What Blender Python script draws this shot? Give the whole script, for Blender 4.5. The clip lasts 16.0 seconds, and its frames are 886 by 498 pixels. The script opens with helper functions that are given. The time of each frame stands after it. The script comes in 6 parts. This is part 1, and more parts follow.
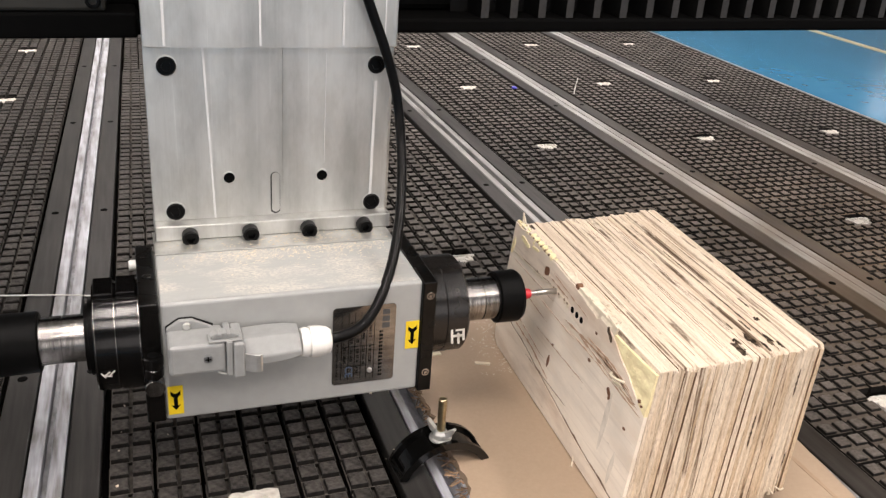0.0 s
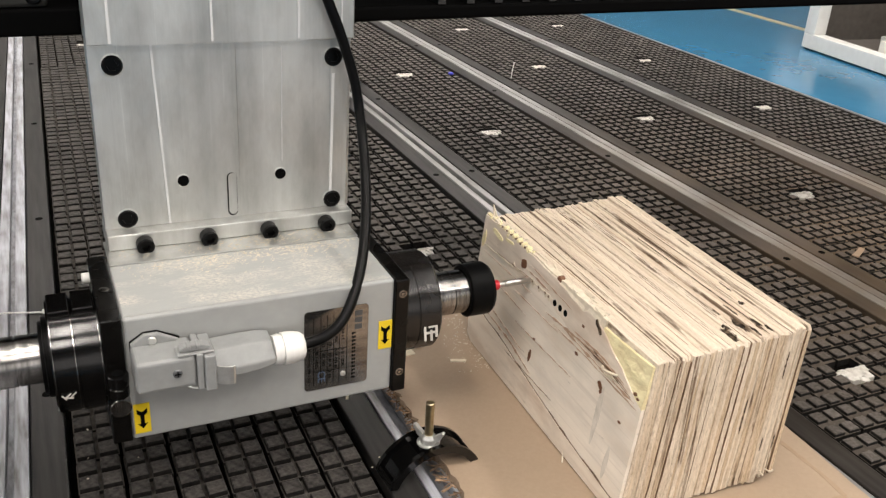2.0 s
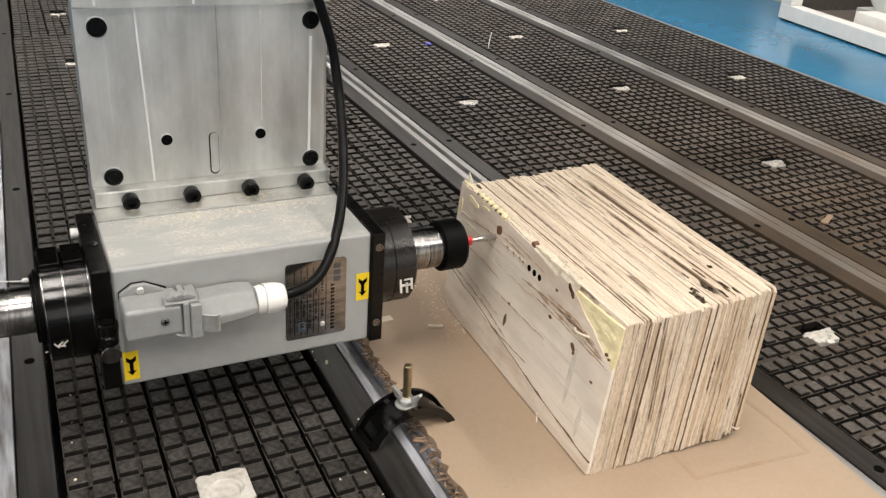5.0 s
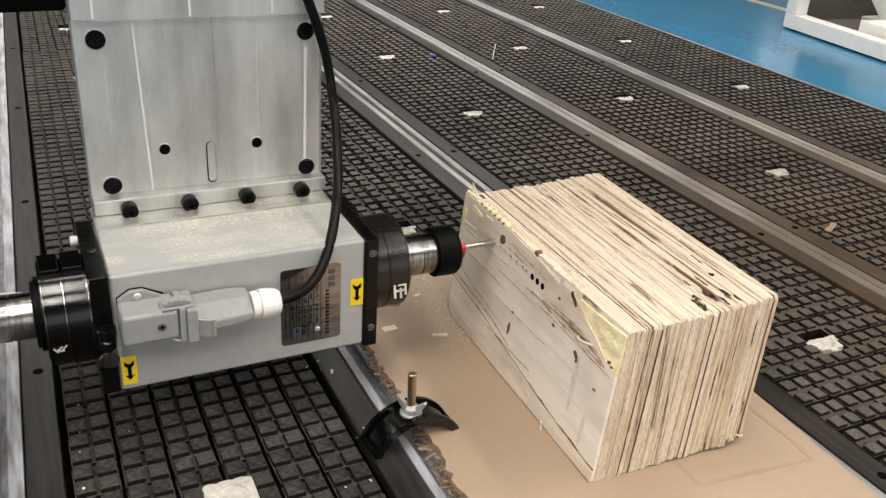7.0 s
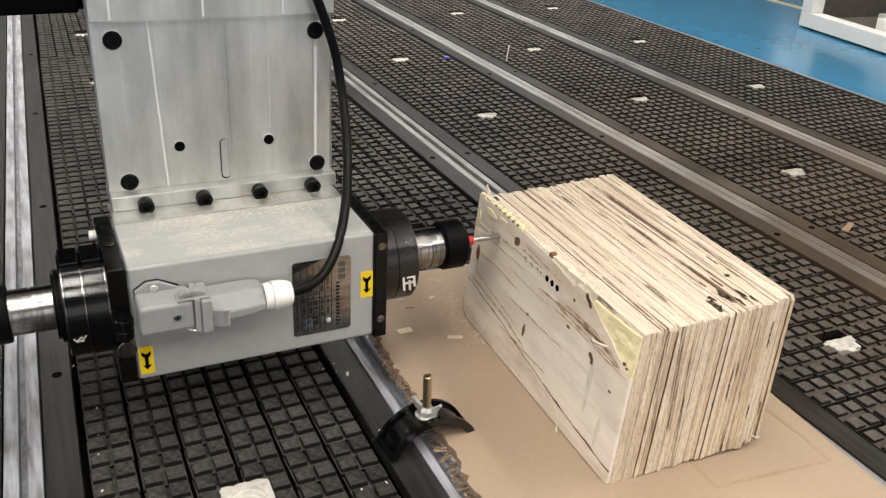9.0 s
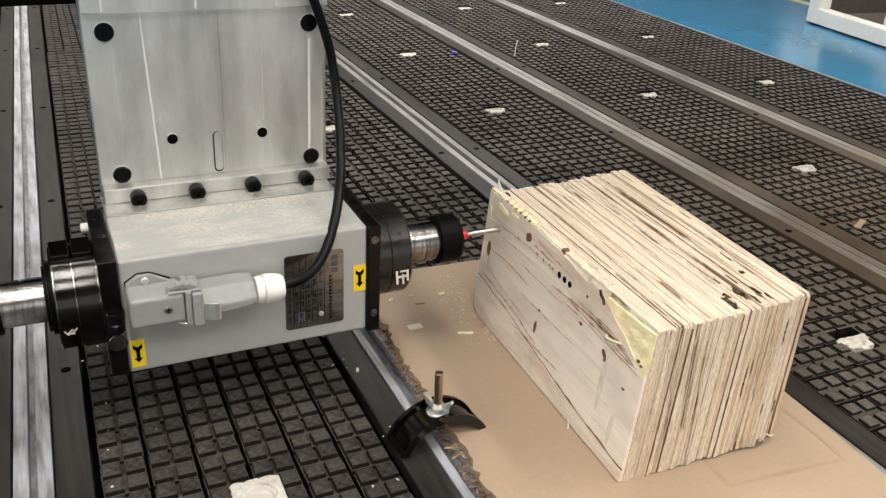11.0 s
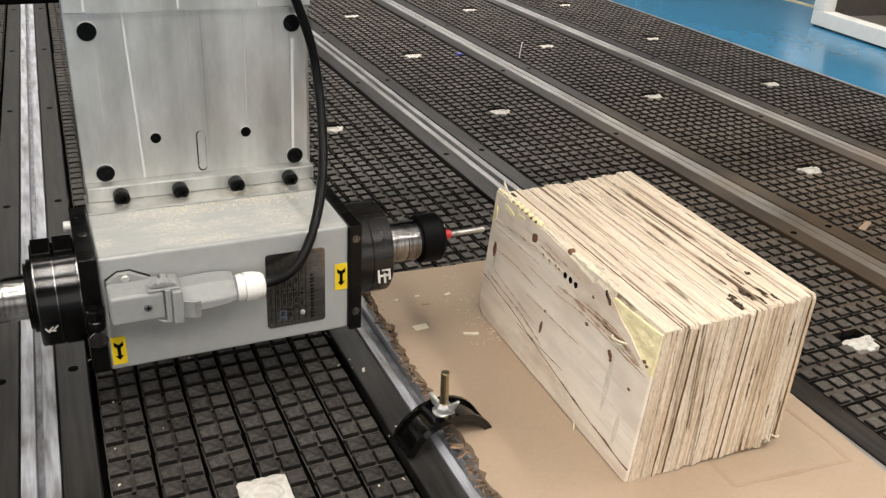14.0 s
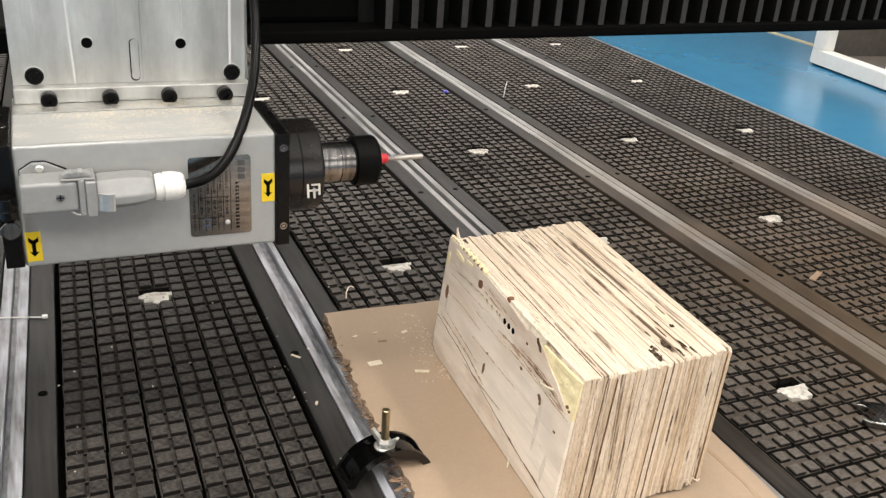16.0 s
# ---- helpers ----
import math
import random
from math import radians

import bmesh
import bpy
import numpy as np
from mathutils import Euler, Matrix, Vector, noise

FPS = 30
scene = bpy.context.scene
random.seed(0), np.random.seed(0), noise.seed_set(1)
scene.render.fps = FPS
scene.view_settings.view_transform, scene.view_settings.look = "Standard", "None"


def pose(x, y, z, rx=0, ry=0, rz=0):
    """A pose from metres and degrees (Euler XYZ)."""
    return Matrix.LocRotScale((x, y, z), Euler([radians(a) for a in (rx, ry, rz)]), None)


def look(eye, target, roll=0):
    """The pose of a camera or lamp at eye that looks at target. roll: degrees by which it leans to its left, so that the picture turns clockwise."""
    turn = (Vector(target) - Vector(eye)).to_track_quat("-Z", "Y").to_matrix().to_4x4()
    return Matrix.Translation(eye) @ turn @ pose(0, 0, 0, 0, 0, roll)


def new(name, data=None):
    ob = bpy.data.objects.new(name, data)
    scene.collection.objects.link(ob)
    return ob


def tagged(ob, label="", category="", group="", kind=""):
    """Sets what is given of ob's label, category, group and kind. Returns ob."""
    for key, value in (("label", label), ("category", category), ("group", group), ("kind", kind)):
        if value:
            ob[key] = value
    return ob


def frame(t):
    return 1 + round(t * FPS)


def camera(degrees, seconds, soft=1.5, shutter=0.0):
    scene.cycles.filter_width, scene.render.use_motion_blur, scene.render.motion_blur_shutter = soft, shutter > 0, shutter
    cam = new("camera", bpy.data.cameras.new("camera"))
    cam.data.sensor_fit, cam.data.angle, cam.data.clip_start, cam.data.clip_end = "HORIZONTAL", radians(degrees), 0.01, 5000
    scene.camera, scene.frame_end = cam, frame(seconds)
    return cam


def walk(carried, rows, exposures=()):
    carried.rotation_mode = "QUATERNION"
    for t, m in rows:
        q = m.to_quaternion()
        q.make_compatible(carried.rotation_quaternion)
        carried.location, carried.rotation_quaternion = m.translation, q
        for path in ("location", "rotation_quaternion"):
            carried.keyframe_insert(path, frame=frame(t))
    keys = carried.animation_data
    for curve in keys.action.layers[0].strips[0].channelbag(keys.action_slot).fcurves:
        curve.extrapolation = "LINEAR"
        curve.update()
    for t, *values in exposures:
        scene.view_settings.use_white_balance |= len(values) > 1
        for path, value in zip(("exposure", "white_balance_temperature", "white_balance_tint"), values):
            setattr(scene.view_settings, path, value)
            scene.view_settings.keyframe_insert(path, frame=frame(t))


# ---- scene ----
cam = camera(53.0, 16.0, soft=1.35)
PATH = [
    (0, (-0.7, -1.377, 0.483), (-0.065, 0.326, -0.352), 3.8),
    (0.1, (-0.709, -1.365, 0.483), (-0.050, 0.325, -0.358), 3.9),
    (0.3, (-0.720, -1.344, 0.480), (-0.017, 0.328, -0.361), 3.9),
    (0.5, (-0.723, -1.335, 0.477), (0.007, 0.326, -0.364), 3.8),
    (1, (-0.729, -1.336, 0.479), (0.018, 0.317, -0.363), 2.8),
    (1.5, (-0.732, -1.336, 0.479), (0.027, 0.31, -0.366), 2.9),
    (2, (-0.733, -1.335, 0.48), (0.059, 0.29, -0.376), 3.4),
    (2.5, (-0.732, -1.339, 0.48), (0.086, 0.261, -0.398), 4.0),
    (3, (-0.733, -1.343, 0.48), (0.099, 0.238, -0.417), 4.1),
    (3.5, (-0.737, -1.343, 0.478), (0.101, 0.229, -0.431), 4.2),
    (4, (-0.737, -1.345, 0.479), (0.098, 0.226, -0.435), 4.2),
    (6.5, (-0.738, -1.355, 0.484), (0.077, 0.239, -0.407), 3.3),
    (7, (-0.738, -1.357, 0.484), (0.077, 0.239, -0.404), 3.3),
    (7.5, (-0.737, -1.359, 0.484), (0.072, 0.239, -0.406), 3.1),
    (8, (-0.737, -1.359, 0.484), (0.068, 0.24, -0.407), 2.7),
    (8.5, (-0.739, -1.358, 0.485), (0.059, 0.246, -0.404), 2.7),
    (9, (-0.738, -1.358, 0.485), (0.047, 0.254, -0.401), 2.5),
    (11.5, (-0.742, -1.35, 0.482), (0.032, 0.261, -0.416), 2.6),
    (12, (-0.742, -1.351, 0.482), (0.033, 0.259, -0.417), 2.7),
    (12.5, (-0.743, -1.353, 0.483), (0.032, 0.257, -0.416), 2.7),
    (13, (-0.743, -1.353, 0.484), (0.025, 0.261, -0.413), 2.6),
    (13.5, (-0.743, -1.352, 0.483), (0.026, 0.264, -0.411), 2.6),
    (14, (-0.745, -1.352, 0.482), (0.024, 0.265, -0.41), 2.6),
    (14.5, (-0.746, -1.353, 0.483), (0.02, 0.263, -0.412), 2.5),
    (15, (-0.745, -1.36, 0.49), (0.025, 0.255, -0.404), 2.5),
    (15.2, (-0.747, -1.366, 0.497), (0.028, 0.248, -0.394), 2.6),
    (15.5, (-0.744, -1.373, 0.505), (0.038, 0.246, -0.372), 2.8),
    (15.6, (-0.742, -1.377, 0.514), (0.044, 0.243, -0.356), 3.0),
    (15.8, (-0.731, -1.387, 0.522), (0.052, 0.241, -0.335), 3.7),
    (16, (-0.715, -1.406, 0.527), (0.051, 0.235, -0.321), 4.2),
]
EXPOSURES = [(0, 0.14, 6600, 17), (0.5, 0.07, 6600, 16), (1, 0.03, 6600, 16), (1.5, -0.01, 6580, 15), (2, -0.04, 6550, 13), (3, -0.06, 6520, 12), (14.5, -0.06, 6500, 11), (15.5, 0.02, 6500, 12), (16, 0.11, 6500, 12)]
walk(cam, [(t, look(eye, target, roll)) for t, eye, target, roll in PATH], EXPOSURES)

# ---- world, lamps, exposure ----
world = bpy.data.worlds.new("hall_air")
world.use_nodes = True
world.node_tree.nodes["Background"].inputs["Color"].default_value = (1.0, 1.0, 1.0, 1)
world.node_tree.nodes["Background"].inputs["Strength"].default_value = 0.5
scene.world = world

LAMP_WATTS = 72.0
# strength of the unseen south and west windows added as fill
SOUTH_FILL_WATTS = 38.0
WEST_FILL_WATTS = 62.0
FLOOR_Z = -0.78
CEIL_Z = 4.2


# ---- materials ----
def material(name):
    m = bpy.data.materials.new(name)
    m.use_nodes = True
    nt = m.node_tree
    return m, nt, nt.nodes["Principled BSDF"]


def node(nt, kind, **values):
    n = nt.nodes.new(kind)
    for k, v in values.items():
        n.inputs[k.replace("_", " ")].default_value = v
    return n


def coords(nt, scale=(1, 1, 1), rot=(0, 0, 0)):
    tc = nt.nodes.new("ShaderNodeTexCoord")
    mp = nt.nodes.new("ShaderNodeMapping")
    mp.inputs["Scale"].default_value = scale
    mp.inputs["Rotation"].default_value = rot
    nt.links.new(tc.outputs["Object"], mp.inputs["Vector"])
    return mp.outputs["Vector"]


def noise_at(nt, vec, scale, detail=4.0, rough=0.55):
    n = node(nt, "ShaderNodeTexNoise", Scale=scale, Detail=detail, Roughness=rough)
    nt.links.new(vec, n.inputs["Vector"])
    return n.outputs["Fac"]


def ramp(nt, fac, stops):
    r = nt.nodes.new("ShaderNodeValToRGB")
    els = r.color_ramp.elements
    while len(els) < len(stops):
        els.new(0.5)
    for e, (p, c) in zip(els, stops):
        e.position = p
        e.color = (*c, 1) if len(c) == 3 else c
    nt.links.new(fac, r.inputs["Fac"])
    return r.outputs["Color"]


def mix(nt, fac, a, b, how="MIX"):
    m = nt.nodes.new("ShaderNodeMix")
    m.data_type, m.blend_type = "RGBA", how
    for sock, v in ((m.inputs[0], fac), (m.inputs[6], a), (m.inputs[7], b)):
        if isinstance(v, (int, float)):
            sock.default_value = v
        elif isinstance(v, tuple):
            sock.default_value = (*v, 1)
        else:
            nt.links.new(v, sock)
    return m.outputs[2]


def math_node(nt, op, a, b):
    m = nt.nodes.new("ShaderNodeMath")
    m.operation = op
    for sock, v in zip(m.inputs, (a, b)):
        if isinstance(v, (int, float)):
            sock.default_value = v
        else:
            nt.links.new(v, sock)
    return m.outputs[0]


def bump(nt, bsdf, height, strength, distance):
    b = node(nt, "ShaderNodeBump", Strength=strength, Distance=distance)
    nt.links.new(height, b.inputs["Height"])
    nt.links.new(b.outputs["Normal"], bsdf.inputs["Normal"])


def surface(name, base, dark=None, rough=0.5, metal=0.0, scale=60.0, stretch=(1, 1, 1), big=6.0, bumpy=0.15, depth=0.0005,
            spread=(0.3, 0.7), rough_var=0.1, island=0.0, objrand=0.0, spec=0.5, dusted=0.0):
    """A surface with fine grain, broad stains, uneven gloss and fine relief."""
    m, nt, bs = material(name)
    dark = dark or tuple(c * 0.7 for c in base)
    v = coords(nt, stretch)
    fine = noise_at(nt, v, scale, 6)
    broad = noise_at(nt, coords(nt), big, 3)
    both = math_node(nt, "ADD", math_node(nt, "MULTIPLY", fine, 0.6), math_node(nt, "MULTIPLY", broad, 0.4))
    col = ramp(nt, both, [(spread[0], dark), (spread[1], base)])
    if island:
        g = nt.nodes.new("ShaderNodeNewGeometry")
        t = ramp(nt, g.outputs["Random Per Island"], [(0, (1 - island,) * 3), (1, (1 + island,) * 3)])
        col = mix(nt, 1.0, col, t, "MULTIPLY")
    if objrand:
        g = nt.nodes.new("ShaderNodeObjectInfo")
        t = ramp(nt, g.outputs["Random"], [(0, (1 - objrand,) * 3), (1, (1 + objrand,) * 3)])
        col = mix(nt, 1.0, col, t, "MULTIPLY")
    if dusted:
        tc, mp = nt.nodes.new("ShaderNodeTexCoord"), nt.nodes.new("ShaderNodeMapping")
        mp.inputs["Location"].default_value, mp.inputs["Scale"].default_value = (-0.62, 0.80, -1.0), (1.9, 1.15, 1.28)
        gr = nt.nodes.new("ShaderNodeTexGradient")
        gr.gradient_type = "SPHERICAL"
        nt.links.new(tc.outputs["Object"], mp.inputs["Vector"])
        nt.links.new(mp.outputs["Vector"], gr.inputs["Vector"])
        mask = math_node(nt, "MULTIPLY", math_node(nt, "MULTIPLY", gr.outputs["Fac"], dusted), noise_at(nt, coords(nt), 9, 5))
        col = mix(nt, mask, col, (0.21, 0.14, 0.08))
    nt.links.new(col, bs.inputs["Base Color"])
    r = nt.nodes.new("ShaderNodeMapRange")
    r.inputs["To Min"].default_value, r.inputs["To Max"].default_value = max(rough - rough_var, 0.02), min(rough + rough_var, 1)
    nt.links.new(broad, r.inputs["Value"])
    nt.links.new(r.outputs["Result"], bs.inputs["Roughness"])
    bs.inputs["Metallic"].default_value = metal
    bs.inputs["Specular IOR Level"].default_value = spec
    if bumpy:
        bump(nt, bs, fine, bumpy, depth)
    return m


def milled_aluminium(name, tint=(0.575, 0.58, 0.56)):
    """Milled plate: long vertical streaks of sheen put into the colour, and of differing gloss."""
    m, nt, bs = material(name)
    wide = noise_at(nt, coords(nt, (1, 1, 0.02)), 30, 2)
    mid = noise_at(nt, coords(nt, (1, 1, 0.012)), 130, 4, 0.7)
    fine = noise_at(nt, coords(nt, (1, 1, 0.03)), 900, 3)
    smear = noise_at(nt, coords(nt, (1, 1, 0.35)), 38, 5, 0.65)
    col = ramp(nt, wide, [(0.34, tuple(c * 0.84 for c in tint)), (0.5, tint), (0.66, tuple(c * 1.12 for c in tint))])
    col = mix(nt, 1.0, col, ramp(nt, mid, [(0.30, (0.93,) * 3), (0.46, (1.0,) * 3), (0.66, (1.02,) * 3), (0.76, (1.30,) * 3)]), "MULTIPLY")
    col = mix(nt, 0.5, col, ramp(nt, smear, [(0.34, (0.60, 0.59, 0.565)), (0.60, (1.05, 1.05, 1.05))]), "MULTIPLY")
    nt.links.new(col, bs.inputs["Base Color"])
    bs.inputs["Metallic"].default_value = 0.85
    rg = nt.nodes.new("ShaderNodeMapRange")
    rg.inputs["To Min"].default_value, rg.inputs["To Max"].default_value = 0.34, 0.52
    nt.links.new(smear, rg.inputs["Value"])
    nt.links.new(rg.outputs["Result"], bs.inputs["Roughness"])
    h = math_node(nt, "ADD", math_node(nt, "MULTIPLY", wide, 2.0), math_node(nt, "MULTIPLY", fine, 0.25))
    bump(nt, bs, h, 0.3, 0.0010)
    return m


def wood(name, light, dark, along, streaky=0.5, bark_gap=0.34, coarse=0.3):
    """Softwood: tones that differ from ply to ply, soft grain, sparse bark lines that also paint the shade of gaps,
    grey dirt and torn fuzz.
    """
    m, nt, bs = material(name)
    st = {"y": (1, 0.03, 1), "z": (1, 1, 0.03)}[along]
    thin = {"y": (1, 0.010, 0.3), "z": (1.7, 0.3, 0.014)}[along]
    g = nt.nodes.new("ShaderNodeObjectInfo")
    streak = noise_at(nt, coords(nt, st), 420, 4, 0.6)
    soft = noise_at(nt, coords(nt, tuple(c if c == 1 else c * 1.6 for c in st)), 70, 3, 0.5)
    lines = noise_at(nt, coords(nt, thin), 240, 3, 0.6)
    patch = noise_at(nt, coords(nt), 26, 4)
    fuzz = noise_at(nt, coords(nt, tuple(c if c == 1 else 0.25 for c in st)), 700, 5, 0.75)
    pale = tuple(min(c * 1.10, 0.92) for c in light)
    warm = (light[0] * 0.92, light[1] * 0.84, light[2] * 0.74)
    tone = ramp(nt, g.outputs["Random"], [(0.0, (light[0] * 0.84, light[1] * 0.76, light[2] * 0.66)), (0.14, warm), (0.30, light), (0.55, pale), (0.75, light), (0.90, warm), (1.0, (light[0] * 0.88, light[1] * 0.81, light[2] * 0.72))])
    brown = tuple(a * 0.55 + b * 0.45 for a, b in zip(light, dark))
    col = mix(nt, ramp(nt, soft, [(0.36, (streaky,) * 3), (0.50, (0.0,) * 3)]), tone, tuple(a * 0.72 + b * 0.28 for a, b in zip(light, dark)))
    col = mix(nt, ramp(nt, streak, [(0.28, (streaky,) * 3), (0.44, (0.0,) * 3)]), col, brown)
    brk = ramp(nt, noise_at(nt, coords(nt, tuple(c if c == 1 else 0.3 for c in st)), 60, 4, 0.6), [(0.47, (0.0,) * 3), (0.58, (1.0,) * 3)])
    # these dark lines also paint the shade of open gaps between plies
    col = mix(nt, mix(nt, 1.0, ramp(nt, lines, [(bark_gap - 0.03, (0.9,) * 3), (bark_gap + 0.04, (0.0,) * 3)]), brk, "MULTIPLY"), col, dark)
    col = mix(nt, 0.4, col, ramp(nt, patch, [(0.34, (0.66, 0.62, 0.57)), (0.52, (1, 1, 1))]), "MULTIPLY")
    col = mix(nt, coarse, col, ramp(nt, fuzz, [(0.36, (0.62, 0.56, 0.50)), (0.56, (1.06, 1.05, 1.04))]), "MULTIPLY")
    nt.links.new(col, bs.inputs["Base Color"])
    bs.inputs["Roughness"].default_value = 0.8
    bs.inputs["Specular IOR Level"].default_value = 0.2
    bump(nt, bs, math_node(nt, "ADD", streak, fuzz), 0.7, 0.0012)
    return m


def sawn_top(name, pale, brown, dark):
    """Planed stack of plies: broad cream and pinkish bands, soft fibre, broken thin dark lines."""
    m, nt, bs = material(name)
    g = nt.nodes.new("ShaderNodeObjectInfo")
    bands = noise_at(nt, coords(nt, (1, 0.05, 1)), 85, 4, 0.6)
    fibre = noise_at(nt, coords(nt, (1, 0.05, 0.2)), 520, 5, 0.65)
    lines = noise_at(nt, coords(nt, (1, 0.014, 0.2)), 230, 3, 0.55)
    blot = noise_at(nt, coords(nt, (1, 0.35, 1)), 60, 5, 0.65)
    fuzz = noise_at(nt, coords(nt, (1, 0.5, 1)), 900, 4, 0.7)
    mid = tuple(a * 0.6 + b * 0.4 for a, b in zip(pale, brown))
    col = ramp(nt, bands, [(0.30, brown), (0.40, mid), (0.49, pale), (0.62, tuple(min(c * 1.05, 0.9) for c in pale)), (0.74, mid)])
    shade = ramp(nt, g.outputs["Random"], [(0.0, (0.86, 0.82, 0.77)), (0.2, (0.97, 0.96, 0.94)), (0.6, (1.03, 1.03, 1.03)), (1.0, (0.92, 0.90, 0.86))])
    col = mix(nt, 1.0, col, shade, "MULTIPLY")
    col = mix(nt, ramp(nt, fibre, [(0.32, (0.55,) * 3), (0.47, (0.0,) * 3)]), col, brown)
    where = ramp(nt, blot, [(0.42, (0.0,) * 3), (0.53, (1.0,) * 3)])
    col = mix(nt, mix(nt, 1.0, ramp(nt, lines, [(0.375, (0.9,) * 3), (0.44, (0.0,) * 3)]), where, "MULTIPLY"), col, dark)
    col = mix(nt, 0.35, col, ramp(nt, fuzz, [(0.36, (0.70, 0.66, 0.60)), (0.58, (1.06, 1.05, 1.04))]), "MULTIPLY")
    nt.links.new(col, bs.inputs["Base Color"])
    bs.inputs["Roughness"].default_value = 0.8
    bs.inputs["Specular IOR Level"].default_value = 0.2
    bump(nt, bs, math_node(nt, "ADD", fibre, fuzz), 0.7, 0.0012)
    return m


def face_veneer_wood(name, light, warm, grey):
    """Rotary-cut veneer: soft broad figure along the sheet, thin grain, grey weather stains and a few dark pores."""
    m, nt, bs = material(name)
    figure = noise_at(nt, coords(nt, (1, 0.22, 1)), 34, 4, 0.55)
    grain = noise_at(nt, coords(nt, (1, 0.03, 1)), 260, 4, 0.6)
    stain = noise_at(nt, coords(nt, (1, 0.6, 1)), 24, 5, 0.6)
    pores = noise_at(nt, coords(nt, (1, 0.12, 1)), 420, 3, 0.6)
    col = ramp(nt, figure, [(0.34, warm), (0.47, light), (0.60, tuple(min(c * 1.08, 0.9) for c in light)), (0.72, warm)])
    col = mix(nt, ramp(nt, grain, [(0.30, (0.4,) * 3), (0.46, (0.0,) * 3)]), col, tuple(c * 0.74 for c in warm))
    col = mix(nt, ramp(nt, stain, [(0.48, (0.0,) * 3), (0.68, (0.55,) * 3)]), col, grey)
    col = mix(nt, ramp(nt, pores, [(0.24, (0.5,) * 3), (0.32, (0.0,) * 3)]), col, tuple(c * 0.45 for c in warm))
    nt.links.new(col, bs.inputs["Base Color"])
    bs.inputs["Roughness"].default_value = 0.72
    bs.inputs["Specular IOR Level"].default_value = 0.22
    bump(nt, bs, math_node(nt, "ADD", grain, figure), 0.25, 0.0006)
    return m


def dusty_paint(name, paint, dust):
    """Painted metal with sawdust lying in broken, wiped patches."""
    m, nt, bs = material(name)
    patch = noise_at(nt, coords(nt, (0.7, 1.6, 1)), 22, 5, 0.62)
    fine = noise_at(nt, coords(nt, (0.6, 1, 1)), 520, 5, 0.7)
    wipe = noise_at(nt, coords(nt, (0.25, 1, 1), (0, 0, 0.4)), 120, 3)
    lying = ramp(nt, patch, [(0.46, (0.04,) * 3), (0.62, (0.9,) * 3)])
    grain = ramp(nt, fine, [(0.42, (0.06,) * 3), (0.58, (1.0,) * 3)])
    col = mix(nt, ramp(nt, wipe, [(0.3, (0.25,) * 3), (0.6, (0.0,) * 3)]), paint, tuple(c * 0.80 for c in paint))
    mask = mix(nt, 1.0, lying, grain, "MULTIPLY")
    nt.links.new(mix(nt, mask, col, dust), bs.inputs["Base Color"])
    rough = nt.nodes.new("ShaderNodeMapRange")
    rough.inputs["To Min"].default_value, rough.inputs["To Max"].default_value = 0.34, 0.85
    nt.links.new(mask, rough.inputs["Value"])
    nt.links.new(rough.outputs["Result"], bs.inputs["Roughness"])
    bump(nt, bs, mask, 0.4, 0.0005)
    return m


def plain(name, col, rough=0.5, metal=0.0, emit=0.0, spec=0.5):
    m, nt, bs = material(name)
    bs.inputs["Specular IOR Level"].default_value = spec
    bs.inputs["Base Color"].default_value = (*col, 1)
    bs.inputs["Roughness"].default_value = rough
    bs.inputs["Metallic"].default_value = metal
    if emit:
        bs.inputs["Emission Color"].default_value = (*col, 1)
        bs.inputs["Emission Strength"].default_value = emit
    return m


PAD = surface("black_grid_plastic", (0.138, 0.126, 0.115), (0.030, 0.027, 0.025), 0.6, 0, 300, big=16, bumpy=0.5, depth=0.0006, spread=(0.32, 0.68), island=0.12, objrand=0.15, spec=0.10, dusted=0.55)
# flanks bare of dust, blackened to paint shade on the pad sides
PAD_SIDE = surface("shade_black_pad_flank", (0.022, 0.020, 0.0185), (0.005, 0.005, 0.005), 0.6, 0, 200, bumpy=0.2, spec=0.08)
# darker pads of the two left panels
PAD_DARKER = surface("darker_black_grid_plastic", (0.074, 0.067, 0.061), (0.011, 0.010, 0.009), 0.5, 0, 210, big=40, bumpy=0.8, depth=0.0010, spread=(0.36, 0.64), island=0.12, objrand=0.25, spec=0.12)
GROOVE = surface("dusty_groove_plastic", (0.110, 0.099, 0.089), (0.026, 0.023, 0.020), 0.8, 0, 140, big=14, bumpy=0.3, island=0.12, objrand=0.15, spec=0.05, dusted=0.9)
# near-black base paints the shade in the gaps between pads
PANEL = surface("shade_black_panel_base", (0.005, 0.0045, 0.004), (0.0008, 0.0008, 0.0008), 0.9, 0, 90, big=20, bumpy=0.2, spec=0.0)
STRIP = surface("dark_strip_plastic", (0.038, 0.036, 0.034), (0.009, 0.0085, 0.008), 0.40, 0, 160, (1, 0.06, 1), 9, 0.2, 0.0003, spread=(0.34, 0.66), spec=0.14, dusted=0.8)
RAIL = surface("worn_slot_metal", (0.44, 0.455, 0.50), (0.12, 0.115, 0.11), 0.45, 0.15, 150, (1, 0.10, 1), 14, 0.3, 0.0004, spread=(0.34, 0.60), rough_var=0.15, dusted=1.2)
RAIL_DULL = surface("dusty_slot_metal", (0.36, 0.358, 0.355), (0.12, 0.115, 0.11), 0.42, 0.4, 90, (1, 0.08, 1), 12, 0.3, 0.0004, spread=(0.34, 0.64), rough_var=0.15, dusted=1.5)
CHANNEL = surface("channel_dirt", (0.42, 0.43, 0.47), (0.08, 0.078, 0.078), 0.5, 0.3, 160, (1, 0.35, 1), 12, 0.2)
